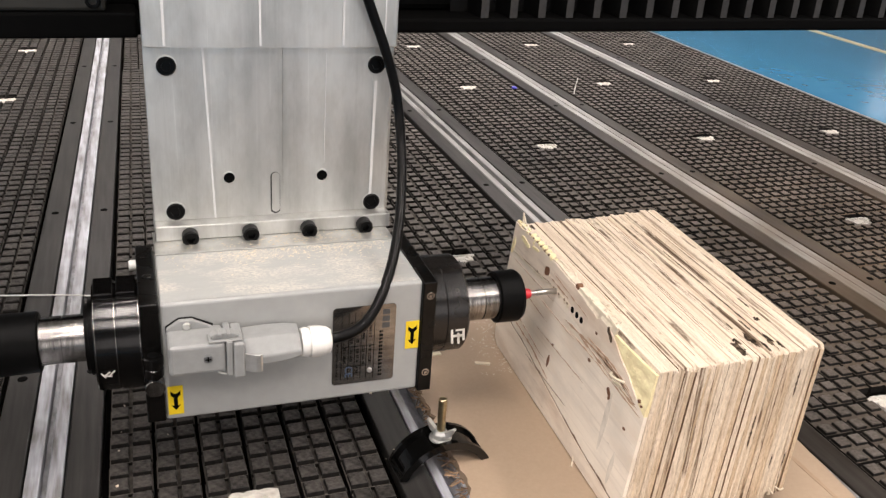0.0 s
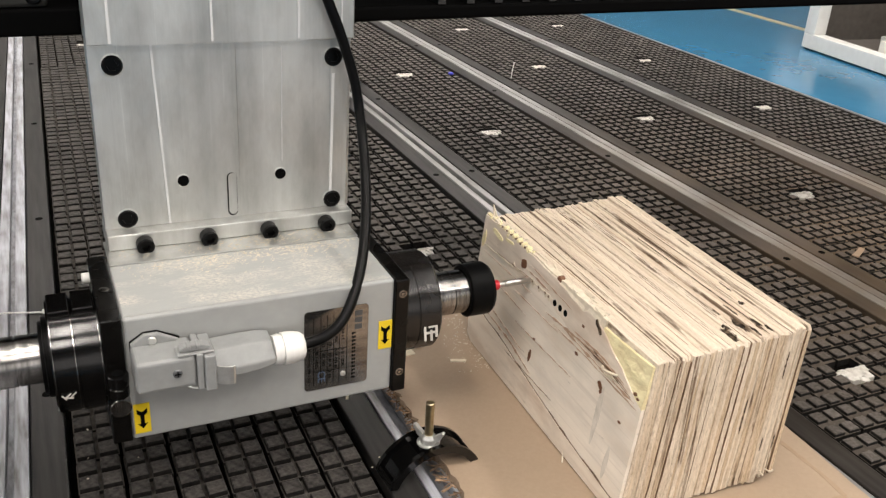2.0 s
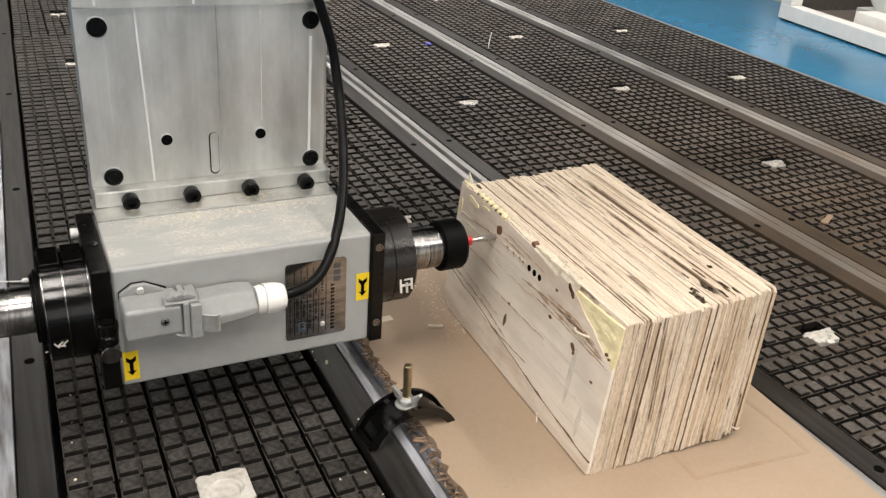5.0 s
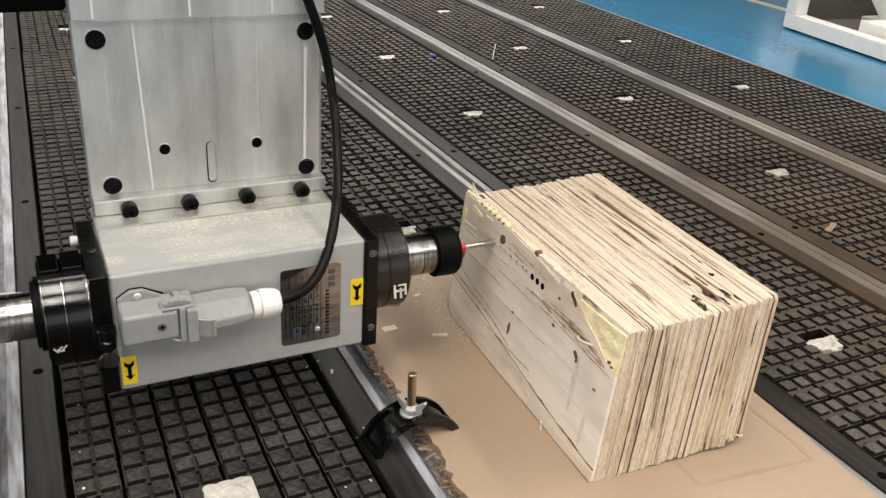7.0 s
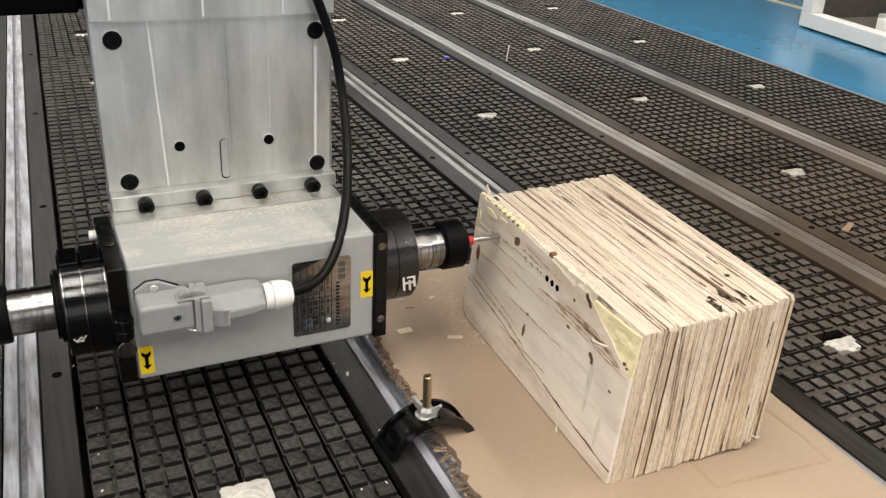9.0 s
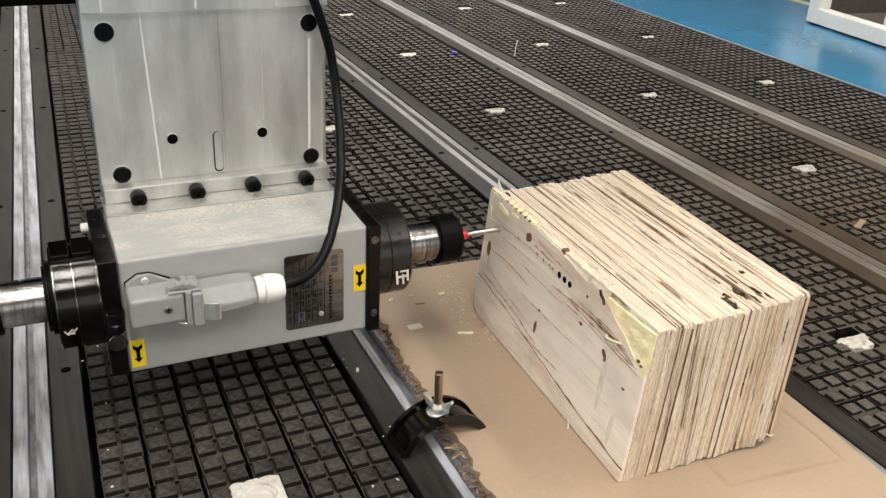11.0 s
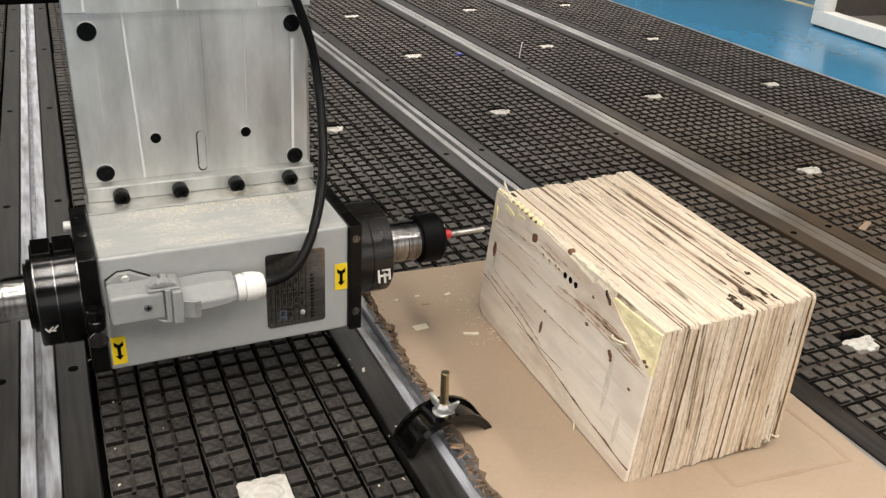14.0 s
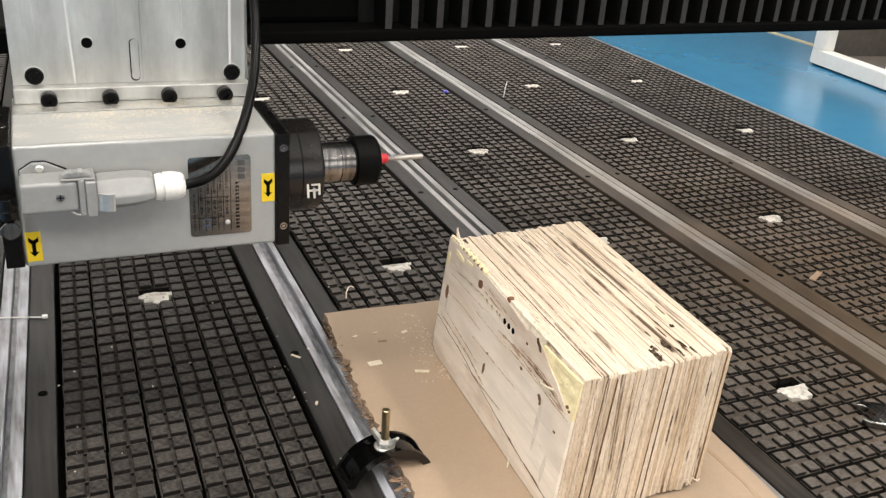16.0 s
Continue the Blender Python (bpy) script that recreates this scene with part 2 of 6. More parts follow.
EDGE_METAL = surface("edge_profile", (0.20, 0.205, 0.21), None, 0.45, 0.6, 90, bumpy=0.1)
PORT = surface("white_port_plastic", (0.68, 0.66, 0.61), (0.36, 0.33, 0.29), 0.6, 0, 150, big=60, bumpy=0.3, depth=0.0006)
DARK_SCREW = surface("black_oxide_steel", (0.003, 0.003, 0.003), None, 0.3, 0.0, 300, bumpy=0.15, spec=0.11)
ALU = milled_aluminium("milled_aluminium")
# pale metal for strips that paint reflections on the slide
GLINT_ALU = surface("pale_glint_aluminium", (0.74, 0.74, 0.73), (0.60, 0.60, 0.59), 0.45, 0.15, 300, (1, 1, 0.05), 40, 0.1)
BODY = surface("grey_painted_metal", (0.365, 0.372, 0.36), (0.315, 0.32, 0.312), 0.31, 0.0, 90, big=9, bumpy=0.05, depth=0.0003)
DUSTY = dusty_paint("dusty_painted_top", (0.365, 0.372, 0.36), (0.64, 0.605, 0.53))
BLACK_METAL = surface("black_anodised_metal", (0.003, 0.0027, 0.0025), (0.0015, 0.0015, 0.0015), 0.17, 0.0, 90, (0.25, 1, 1), 40, 0.35, 0.0004, rough_var=0.12, spec=0.28)
END_BLACK = surface("satin_black_plate", (0.0060, 0.0054, 0.0048), (0.002, 0.0018, 0.0016), 0.28, 0.0, 120, big=24, bumpy=0.2, rough_var=0.14, spec=0.20)
FLANGE = surface("dark_grey_flange", (0.014, 0.012, 0.0108), (0.005, 0.0045, 0.004), 0.26, 0.0, 200, (0.08, 1, 1), 25, 0.1, rough_var=0.12, spec=0.45)
SHAFT = surface("bright_turned_steel", (0.36, 0.345, 0.33), (0.10, 0.095, 0.09), 0.24, 1.0, 260, (1, 0.12, 0.12), 30, 0.25, 0.0003, spread=(0.36, 0.62), rough_var=0.10)
NUT = surface("black_nut_cover", (0.004, 0.004, 0.004), (0.002, 0.002, 0.002), 0.42, 0.0, 150, bumpy=0.1, spec=0.06)
RED = plain("red_collet_tip", (0.55, 0.02, 0.03), 0.4)
STEEL = surface("drill_steel", (0.55, 0.53, 0.50), None, 0.28, 1.0, 300, bumpy=0.05)
BRASS = surface("yellow_zinc_bolt", (0.55, 0.47, 0.30), (0.38, 0.31, 0.19), 0.32, 1.0, 260, bumpy=0.1)
ZINC = surface("zinc_plated_steel", (0.74, 0.74, 0.72), (0.54, 0.54, 0.52), 0.38, 0.85, 200, bumpy=0.1)
CONNECTOR = surface("grey_connector_housing", (0.30, 0.305, 0.30), (0.245, 0.25, 0.245), 0.42, 0.0, 160, bumpy=0.12, depth=0.0003)
WHITE_PLASTIC = surface("white_gland_plastic", (0.82, 0.81, 0.78), (0.72, 0.71, 0.68), 0.35, 0, 100, bumpy=0.05)
CABLE = surface("black_cable_rubber", (0.003, 0.003, 0.003), None, 0.32, 0, 200, bumpy=0.05, spec=0.14)
YELLOW = surface("yellow_sticker", (0.86, 0.62, 0.02), (0.78, 0.54, 0.01), 0.4, 0, 90, bumpy=0)
INK = plain("black_print", (0.003, 0.003, 0.003), 0.8, spec=0.02)
PLATE = surface("dark_brushed_nameplate", (0.37, 0.355, 0.335), (0.19, 0.18, 0.168), 0.16, 0.95, 260, (0.05, 1, 1), 26, 0.10, spread=(0.36, 0.64), rough_var=0.09)
PRINT = plain("grey_print", (0.075, 0.073, 0.072), 0.5)
BLUE_PRINT = plain("blue_print", (0.06, 0.09, 0.15), 0.5)
PLY_TOP = sawn_top("sawn_ply_top", (0.725, 0.63, 0.515), (0.56, 0.445, 0.345), (0.13, 0.082, 0.05))
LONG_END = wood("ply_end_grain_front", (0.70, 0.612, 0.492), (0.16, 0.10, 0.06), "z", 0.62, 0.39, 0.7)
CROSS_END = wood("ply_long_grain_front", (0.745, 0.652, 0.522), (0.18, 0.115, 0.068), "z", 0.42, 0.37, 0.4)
# dark core brings glue lines and gap shade into the ply colour
CORE = surface("dark_ply_core", (0.30, 0.205, 0.135), (0.09, 0.058, 0.036), 0.9, 0, 160, bumpy=0.3, spec=0.1)
VENEER = face_veneer_wood("veneer_face_wood", (0.80, 0.725, 0.625), (0.735, 0.64, 0.525), (0.62, 0.57, 0.495))
BAND = face_veneer_wood("band_veneer_wood", (0.755, 0.665, 0.56), (0.63, 0.51, 0.40), (0.50, 0.42, 0.34))
TORN = surface("torn_yellow_wood", (0.88, 0.80, 0.50), (0.72, 0.61, 0.35), 0.8, 0, 240, (1, 0.5, 1), 70, 0.9, 0.002, spread=(0.34, 0.60))
KNOT = surface("brown_knot", (0.22, 0.10, 0.05), (0.10, 0.045, 0.02), 0.7, 0, 300, bumpy=0.3)
GRAIN = surface("brown_grain_line", (0.50, 0.36, 0.26), (0.34, 0.22, 0.145), 0.8, 0, 200, big=90, bumpy=0.2)
MOULD = surface("dark_stain_wood", (0.17, 0.125, 0.085), (0.022, 0.015, 0.010), 0.9, 0, 420, (1, 0.4, 1), 150, 0.8, 0.002, spread=(0.46, 0.62), spec=0.1)
CRACK = surface("brown_crack_wood", (0.24, 0.145, 0.085), (0.07, 0.042, 0.026), 0.85, 0, 160, (1, 0.3, 1), 60, 0.3)
GREY_STAIN = surface("grey_stain_wood", (0.755, 0.69, 0.60), (0.57, 0.52, 0.44), 0.75, 0, 260, (1, 1, 0.25), 110, 0.1, spread=(0.36, 0.64))
MDF = surface("brown_fibreboard", (0.362, 0.268, 0.189), (0.316, 0.231, 0.160), 0.6, 0, 300, big=7, bumpy=0.12, depth=0.0003)
SCORE = surface("scored_fibreboard", (0.30, 0.205, 0.13), (0.35, 0.255, 0.175), 0.7, 0, 200, big=40, bumpy=0.2)
FIBRE = surface("torn_fibre", (0.36, 0.245, 0.155), (0.11, 0.062, 0.034), 0.9, 0, 200, big=60, bumpy=0.7, depth=0.002, island=0.5)
CHIP = surface("pale_wood_chip", (0.80, 0.71, 0.56), None, 0.8, 0, 200, bumpy=0.3)
CLAMP = surface("black_gloss_clamp", (0.002, 0.002, 0.002), None, 0.11, 0, 180, big=40, bumpy=0.12, rough_var=0.1, spec=0.5)
BEAM = surface("black_beam_paint", (0.003, 0.003, 0.003), None, 0.75, 0, 60, bumpy=0.1, spec=0.03)
COVER = surface("dark_grey_cover_paint", (0.035, 0.034, 0.030), (0.022, 0.021, 0.019), 0.5, 0, 60, bumpy=0.05, spec=0.2)
BELLOWS = surface("black_bellows_cloth", (0.008, 0.008, 0.008), (0.004, 0.004, 0.004), 0.42, 0, 220, bumpy=0.2, spec=0.10)
# lighter copy of the cloth; paints the ridge fronts as lit
BELLOWS_LIT = surface("lit_bellows_ridge", (0.045, 0.044, 0.044), (0.022, 0.022, 0.022), 0.5, 0, 220, bumpy=0.2, spec=0.15)
EPOXY = surface("blue_epoxy_floor", (0.030, 0.162, 0.290), (0.022, 0.138, 0.258), 0.20, 0, 8, big=0.7, bumpy=0.03, depth=0.002, rough_var=0.06)
YELLOW_PAINT = surface("yellow_floor_paint", (0.50, 0.42, 0.24), (0.36, 0.34, 0.26), 0.4, 0, 20, bumpy=0)
WHITE_PAINT = surface("white_machine_paint", (0.74, 0.73, 0.70), (0.64, 0.63, 0.60), 0.4, 0, 20, bumpy=0)
GREY_PAINT = surface("grey_machine_paint", (0.34, 0.35, 0.33), None, 0.5, 0, 20, bumpy=0)
PALE_GREY = surface("pale_grey_machine_paint", (0.55, 0.57, 0.55), (0.46, 0.48, 0.46), 0.45, 0, 20, bumpy=0)
BROWN_GREY = surface("machine_bed_grey", (0.11, 0.095, 0.082), (0.06, 0.052, 0.046), 0.6, 0, 20, bumpy=0)
WALL = surface("hall_wall_paint", (0.34, 0.34, 0.34), None, 0.8, 0, 6, big=0.5, bumpy=0)
CEILING = surface("hall_ceiling_paint", (0.26, 0.26, 0.26), None, 0.8, 0, 6, big=0.5, bumpy=0)
TUBE = plain("lamp_diffuser", (1.0, 0.97, 0.92), 0.5, 0, 6.0)


# ---- mesh helpers ----
def box(bm, x0, x1, y0, y1, z0, z1, bevel=0.0, seg=2):
    vs = bmesh.ops.create_cube(bm, size=1.0)["verts"]
    for v in vs:
        v.co = Vector(((x0 + x1) / 2 + v.co.x * (x1 - x0), (y0 + y1) / 2 + v.co.y * (y1 - y0), (z0 + z1) / 2 + v.co.z * (z1 - z0)))
    if bevel:
        es = list({e for v in vs for e in v.link_edges})
        bmesh.ops.bevel(bm, geom=es, offset=bevel, segments=seg, affect="EDGES", profile=0.5)
    return bm


TURN = {"x": Matrix.Rotation(radians(90), 4, "Y"), "y": Matrix.Rotation(radians(-90), 4, "X"), "z": Matrix.Identity(4)}


def lathe(bm, axis, at, profile, n=40):
    """Turn a profile of (distance along the axis, radius) round the axis through at."""
    m = Matrix.Translation(at) @ TURN[axis]
    rings = []
    for d, r in profile:
        rings.append([bm.verts.new(m @ Vector((r * math.cos(2 * math.pi * i / n), r * math.sin(2 * math.pi * i / n), d))) for i in range(n)])
    for a, b in zip(rings, rings[1:]):
        for i in range(n):
            f = bm.faces.new((a[i], a[(i + 1) % n], b[(i + 1) % n], b[i]))
            f.smooth = True
    bm.faces.new(list(reversed(rings[0])))
    bm.faces.new(rings[-1])
    for r in rings:
        for i in range(n):
            bm.edges.get((r[i], r[(i + 1) % n])).smooth = False
    return bm


def rod(bm, axis, at, length, r, bev=0.0008, n=32):
    return lathe(bm, axis, at, [(0, r - bev), (bev, r), (length - bev, r), (length, r - bev)], n)


def prism(bm, outline, axis, lo, hi, bevel=0.0):
    """Extrude a closed outline (two numbers a corner) along an axis."""
    def put(a, b, d):
        return {"x": (d, a, b), "y": (a, d, b), "z": (a, b, d)}[axis]
    lo_v = [bm.verts.new(put(a, b, lo)) for a, b in outline]
    hi_v = [bm.verts.new(put(a, b, hi)) for a, b in outline]
    n = len(outline)
    fs = [bm.faces.new(lo_v), bm.faces.new(hi_v)]
    for i in range(n):
        fs.append(bm.faces.new((lo_v[i], lo_v[(i + 1) % n], hi_v[(i + 1) % n], hi_v[i])))
    if bevel:
        es = list({e for f in fs[:2] for e in f.edges})
        bmesh.ops.bevel(bm, geom=es, offset=bevel, segments=2, affect="EDGES", profile=0.5)
    return bm


def tube(bm, pts, r, n=16, steps=8):
    """A round tube along a smooth line through pts."""
    pts = [Vector(p) for p in pts]
    line = []
    for i in range(len(pts) - 1):
        p0, p1, p2, p3 = pts[max(i - 1, 0)], pts[i], pts[i + 1], pts[min(i + 2, len(pts) - 1)]
        for s in range(steps):
            u = s / steps
            line.append(0.5 * ((2 * p1) + (p2 - p0) * u + (2 * p0 - 5 * p1 + 4 * p2 - p3) * u * u + (3 * p1 - p0 - 3 * p2 + p3) * u ** 3))
    line.append(pts[-1])
    rings, side = [], Vector((0.3, 0.2, 1)).normalized()
    for i, p in enumerate(line):
        d = (line[min(i + 1, len(line) - 1)] - line[max(i - 1, 0)]).normalized()
        side = (side - d * side.dot(d)).normalized()
        up = d.cross(side)
        rr = r(i / (len(line) - 1)) if callable(r) else r
        rings.append([bm.verts.new(p + rr * (math.cos(2 * math.pi * k / n) * side + math.sin(2 * math.pi * k / n) * up)) for k in range(n)])
    for a, b in zip(rings, rings[1:]):
        for k in range(n):
            bm.faces.new((a[k], a[(k + 1) % n], b[(k + 1) % n], b[k])).smooth = True
    bm.faces.new(list(reversed(rings[0])))
    bm.faces.new(rings[-1])
    return bm


def rooted(ob):
    m = Matrix.Identity(4)
    while ob is not None:
        m = ob.matrix_basis @ m
        ob = ob.parent
    return m


def mesh_of(bm, mats, name):
    bmesh.ops.recalc_face_normals(bm, faces=bm.faces)
    me = bpy.data.meshes.new(name)
    bm.to_mesh(me)
    bm.free()
    for m in mats if isinstance(mats, (list, tuple)) else [mats]:
        me.materials.append(m)
    return me


def part(name, bm, mats, parent=None, label="", kind=""):
    """One mesh object from a bmesh in world places, under a thing or a part."""
    if parent is not None:
        bm.transform(rooted(parent).inverted())
    ob = new(name, mesh_of(bm, mats, name))
    ob.parent = parent
    return tagged(ob, label, kind=kind)


def thing(name, m, label, category, group="", kind=""):
    ob = new(name)
    ob.empty_display_size = 0.05
    ob.matrix_basis = m
    return tagged(ob, label, category, group, kind)


def B():
    return bmesh.new()


# ---- the hall ----
def hall():
    x0, x1, y0, y1 = -7.0, 9.0, -7.0, 11.0
    part("floor", box(B(), x0, x1, y0, y1, FLOOR_Z - 0.2, FLOOR_Z), EPOXY, None, "glossy blue epoxy workshop floor", "structure")["category"] = "floor"
    part("ceiling", box(B(), x0, x1, y0, y1, CEIL_Z, CEIL_Z + 0.2), CEILING, None, "plain pale workshop ceiling", "structure")["category"] = "ceiling"
    # two unseen west windows, added to brighten faces turned to the left
    za, zb = 0.2, 2.6
    bm = box(B(), x0 - 0.2, x0, y0, y1, FLOOR_Z, za)
    box(bm, x0 - 0.2, x0, y0, y1, zb, CEIL_Z)
    sides = [(-5.5, -1.8), (-0.8, 2.9)]
    edges = [y0] + [e for w in sides for e in w] + [y1]
    for a, b in zip(edges[::2], edges[1::2]):
        box(bm, x0 - 0.2, x0, a, b, za, zb)
    part("wall_west", bm, WALL, None, "plain pale painted workshop wall with added windows", "structure")["category"] = "wall"
    for i, (a, b) in enumerate(sides):
        w = thing("window_%d" % (i + 4), pose(x0 - 0.1, (a + b) / 2, za), "unseen white framed window added for light", "window", kind="structure")
        for u, v in ((a, a + 0.06), ((a + b) / 2 - 0.03, (a + b) / 2 + 0.03), (b - 0.06, b)):
            part("window_frame", box(B(), x0 - 0.15, x0 - 0.09, u, v, za, zb), WHITE_PAINT, w)
        a2 = bpy.data.lights.new("window_daylight", "AREA")
        a2.shape, a2.size, a2.size_y, a2.energy, a2.color = "RECTANGLE", b - a - 0.1, zb - za - 0.1, WEST_FILL_WATTS, (1.0, 0.96, 0.90)
        new("window_daylight", a2).matrix_basis = pose(x0 - 0.16, (a + b) / 2, (za + zb) / 2, 90, 0, -90)
    # the east wall with one small unseen window, added for a floor glint
    bm = box(B(), x1, x1 + 0.2, y0, 7.72, FLOOR_Z, CEIL_Z)
    box(bm, x1, x1 + 0.2, 8.27, y1, FLOOR_Z, CEIL_Z)
    box(bm, x1, x1 + 0.2, 7.72, 8.27, FLOOR_Z, 0.79)
    box(bm, x1, x1 + 0.2, 7.72, 8.27, 1.14, CEIL_Z)
    part("wall_east", bm, WALL, None, "plain pale painted workshop wall with an added window", "structure")["category"] = "wall"
    w = thing("window_6", pose(x1 + 0.1, 7.995, 0.79), "unseen white framed window added for light", "window", kind="structure")
    for u, v in ((7.72, 7.76), (8.23, 8.27)):
        part("window_frame", box(B(), x1 + 0.09, x1 + 0.15, u, v, 0.79, 1.14), WHITE_PAINT, w)
    a2 = bpy.data.lights.new("window_daylight", "AREA")
    a2.shape, a2.size, a2.size_y, a2.energy, a2.color = "RECTANGLE", 0.47, 0.34, 1.1, (0.92, 0.97, 1.0)
    new("window_daylight", a2).matrix_basis = pose(x1 + 0.16, 7.995, 0.965, 90, 0, 90)
    part("wall_north", box(B(), x0 - 0.2, x1 + 0.2, y1, y1 + 0.2, FLOOR_Z, CEIL_Z), WALL, None, "plain pale painted workshop wall", "structure")["category"] = "wall"
    # the south wall with three unseen windows, added to fill the front faces
    wins = [(-5.2, -2.0), (-1.2, 2.0), (2.8, 6.0)]
    za, zb = 0.2, 2.6
    bm = box(B(), x0 - 0.2, x1 + 0.2, y0 - 0.2, y0, FLOOR_Z, za)
    box(bm, x0 - 0.2, x1 + 0.2, y0 - 0.2, y0, zb, CEIL_Z)
    edges = [x0 - 0.2] + [e for w in wins for e in w] + [x1 + 0.2]
    for a, b in zip(edges[::2], edges[1::2]):
        box(bm, a, b, y0 - 0.2, y0, za, zb)
    part("wall_south", bm, WALL, None, "plain pale painted workshop wall with added windows", "structure")["category"] = "wall"
    for i, (a, b) in enumerate(wins):
        w = thing("window_%d" % (i + 1), pose((a + b) / 2, y0 - 0.1, za), "unseen white framed window added for light", "window", kind="structure")
        for u, v in ((a, a + 0.06), ((a + b) / 2 - 0.03, (a + b) / 2 + 0.03), (b - 0.06, b)):
            part("window_frame", box(B(), u, v, y0 - 0.15, y0 - 0.09, za, zb), WHITE_PAINT, w)
        a2 = bpy.data.lights.new("window_daylight", "AREA")
        a2.shape, a2.size, a2.size_y, a2.energy, a2.color = "RECTANGLE", b - a - 0.1, zb - za - 0.1, SOUTH_FILL_WATTS, (1.0, 0.96, 0.90)
        new("window_daylight", a2).matrix_basis = pose((a + b) / 2, y0 - 0.16, (za + zb) / 2, 90, 0, 0)
    # none is in view; the last three are added to brighten the far pads
    spots = [(x, y) for x in (-3.5, -0.7, 2.1, 4.9) for y in (-4.2, -1.8, 0.6, 3.0)] + [(-0.7, 6.0), (2.1, 6.0), (3.8, 6.0)]
    for x, y in spots:
        lamp = thing("ceiling_light", pose(x, y, CEIL_Z - 0.1), "long unseen white ceiling light fixture switched on", "light", "ceiling lights")
        part("housing", box(B(), x - 0.11, x + 0.11, y - 0.75, y + 0.75, CEIL_Z - 0.06, CEIL_Z, 0.01), WHITE_PAINT, lamp)
        part("diffuser", box(B(), x - 0.09, x + 0.09, y - 0.72, y + 0.72, CEIL_Z - 0.07, CEIL_Z - 0.061), TUBE, lamp)
        a = bpy.data.lights.new("tube_light", "AREA")
        a.shape, a.size, a.size_y, a.energy, a.color = "RECTANGLE", 0.18, 1.44, LAMP_WATTS, (1.0, 0.94, 0.85)
        new("tube_light", a).matrix_basis = pose(x, y, CEIL_Z - 0.075)


hall()

# ---- the vacuum table ----
PITCH = 0.3146
SLOT0 = -0.788
SLOTS = [SLOT0 + PITCH * k for k in range(-1, 5)]
RIGHT = SLOT0 + PITCH * 5
Y_NEAR, Y_FAR = -1.428, 1.632
CELL_X, CELL_Y = 0.0367, 0.0408
HALF = 3 * CELL_X


def pad_mesh(missing=(), deep=False, form=0):
    """One dark block on its own footing, with four raised square pads parted by a cross."""
    bm = B()
    rng = random.Random(50 + form)
    gx, gy, cx, cy = (0.0013, 0.0017, 0.0014, 0.0022) if deep else (0.0020, 0.0025, 0.0028, 0.0036)
    hx, hy = CELL_X / 2 - gx, CELL_Y / 2 - gy
    foot, rim, c = (-0.0050 if deep else -0.0037), 0.0009, 0.0009

    def shell(rings, cap, sides):
        vr = [[bm.verts.new(p) for p in r] for r in rings]
        for lvl, (a, b) in enumerate(zip(vr, vr[1:])):
            for i in range(4):
                bm.faces.new((a[i], a[(i + 1) % 4], b[(i + 1) % 4], b[i])).material_index = sides[lvl]
        bm.faces.new(vr[-1]).material_index = cap

    def ring(x0, x1, y0, y1, z, d=0.0, tips=(0, 0, 0, 0)):
        return [(x0 + d, y0 + d, z + tips[0]), (x1 - d, y0 + d, z + tips[1]), (x1 - d, y1 - d, z + tips[2]), (x0 + d, y1 - d, z + tips[3])]

    for sx in (-1, 1):
        for sy in (-1, 1):
            if (sx, sy) in missing:
                continue
            (x0, x1), (y0, y1) = sorted((0.0, sx * hx)), sorted((0.0, sy * hy))
            off, tip = rng.uniform(-0.0006, 0.0006), [rng.uniform(-0.0006, 0.0001) for _ in range(4)]
            (u0, u1), (w0, w1) = sorted((sx * cx, sx * (hx - rim))), sorted((sy * cy + off, sy * (hy - rim) + off * 0.5))
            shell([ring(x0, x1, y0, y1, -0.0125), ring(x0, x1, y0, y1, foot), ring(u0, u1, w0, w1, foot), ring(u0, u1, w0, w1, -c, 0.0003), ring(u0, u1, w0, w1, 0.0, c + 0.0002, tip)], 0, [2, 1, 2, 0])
    bmesh.ops.remove_doubles(bm, verts=list(bm.verts), dist=0.00001)
    return bm


def whole_port(bm, x, y, rng):
    """A square white plug with a chipped edge round a round bowl."""
    n = 40
    outer = []
    for i in range(n):
        a = 2 * math.pi * (i + 0.5) / n
        k = 0.0198 / max(abs(math.cos(a)), abs(math.sin(a))) * (rng.uniform(0.88, 1.0) if rng.random() < 0.2 else rng.uniform(0.97, 1.0))
        outer.append((k * math.cos(a), k * math.sin(a)))
    def disc(r):
        return [(r * math.cos(2 * math.pi * (i + 0.5) / n), r * math.sin(2 * math.pi * (i + 0.5) / n) - 0.001) for i in range(n)]
    rings = [[(a, b, -0.0122) for a, b in outer], [(a, b, -0.0026 + rng.uniform(-0.0004, 0.0002)) for a, b in outer],
             [(a, b, -0.0024) for a, b in disc(0.0142)], [(a, b, -0.0044) for a, b in disc(0.0136)], [(a, b, -0.0050) for a, b in disc(0.0118)], [(a, b, -0.0072) for a, b in disc(0.0105)]]
    vr = [[bm.verts.new((x + p[0], y + p[1], p[2])) for p in r] for r in rings]
    for a, b in zip(vr, vr[1:]):
        for i in range(n):
            bm.faces.new((a[i], a[(i + 1) % n], b[(i + 1) % n], b[i]))
    bm.faces.new(vr[-1])


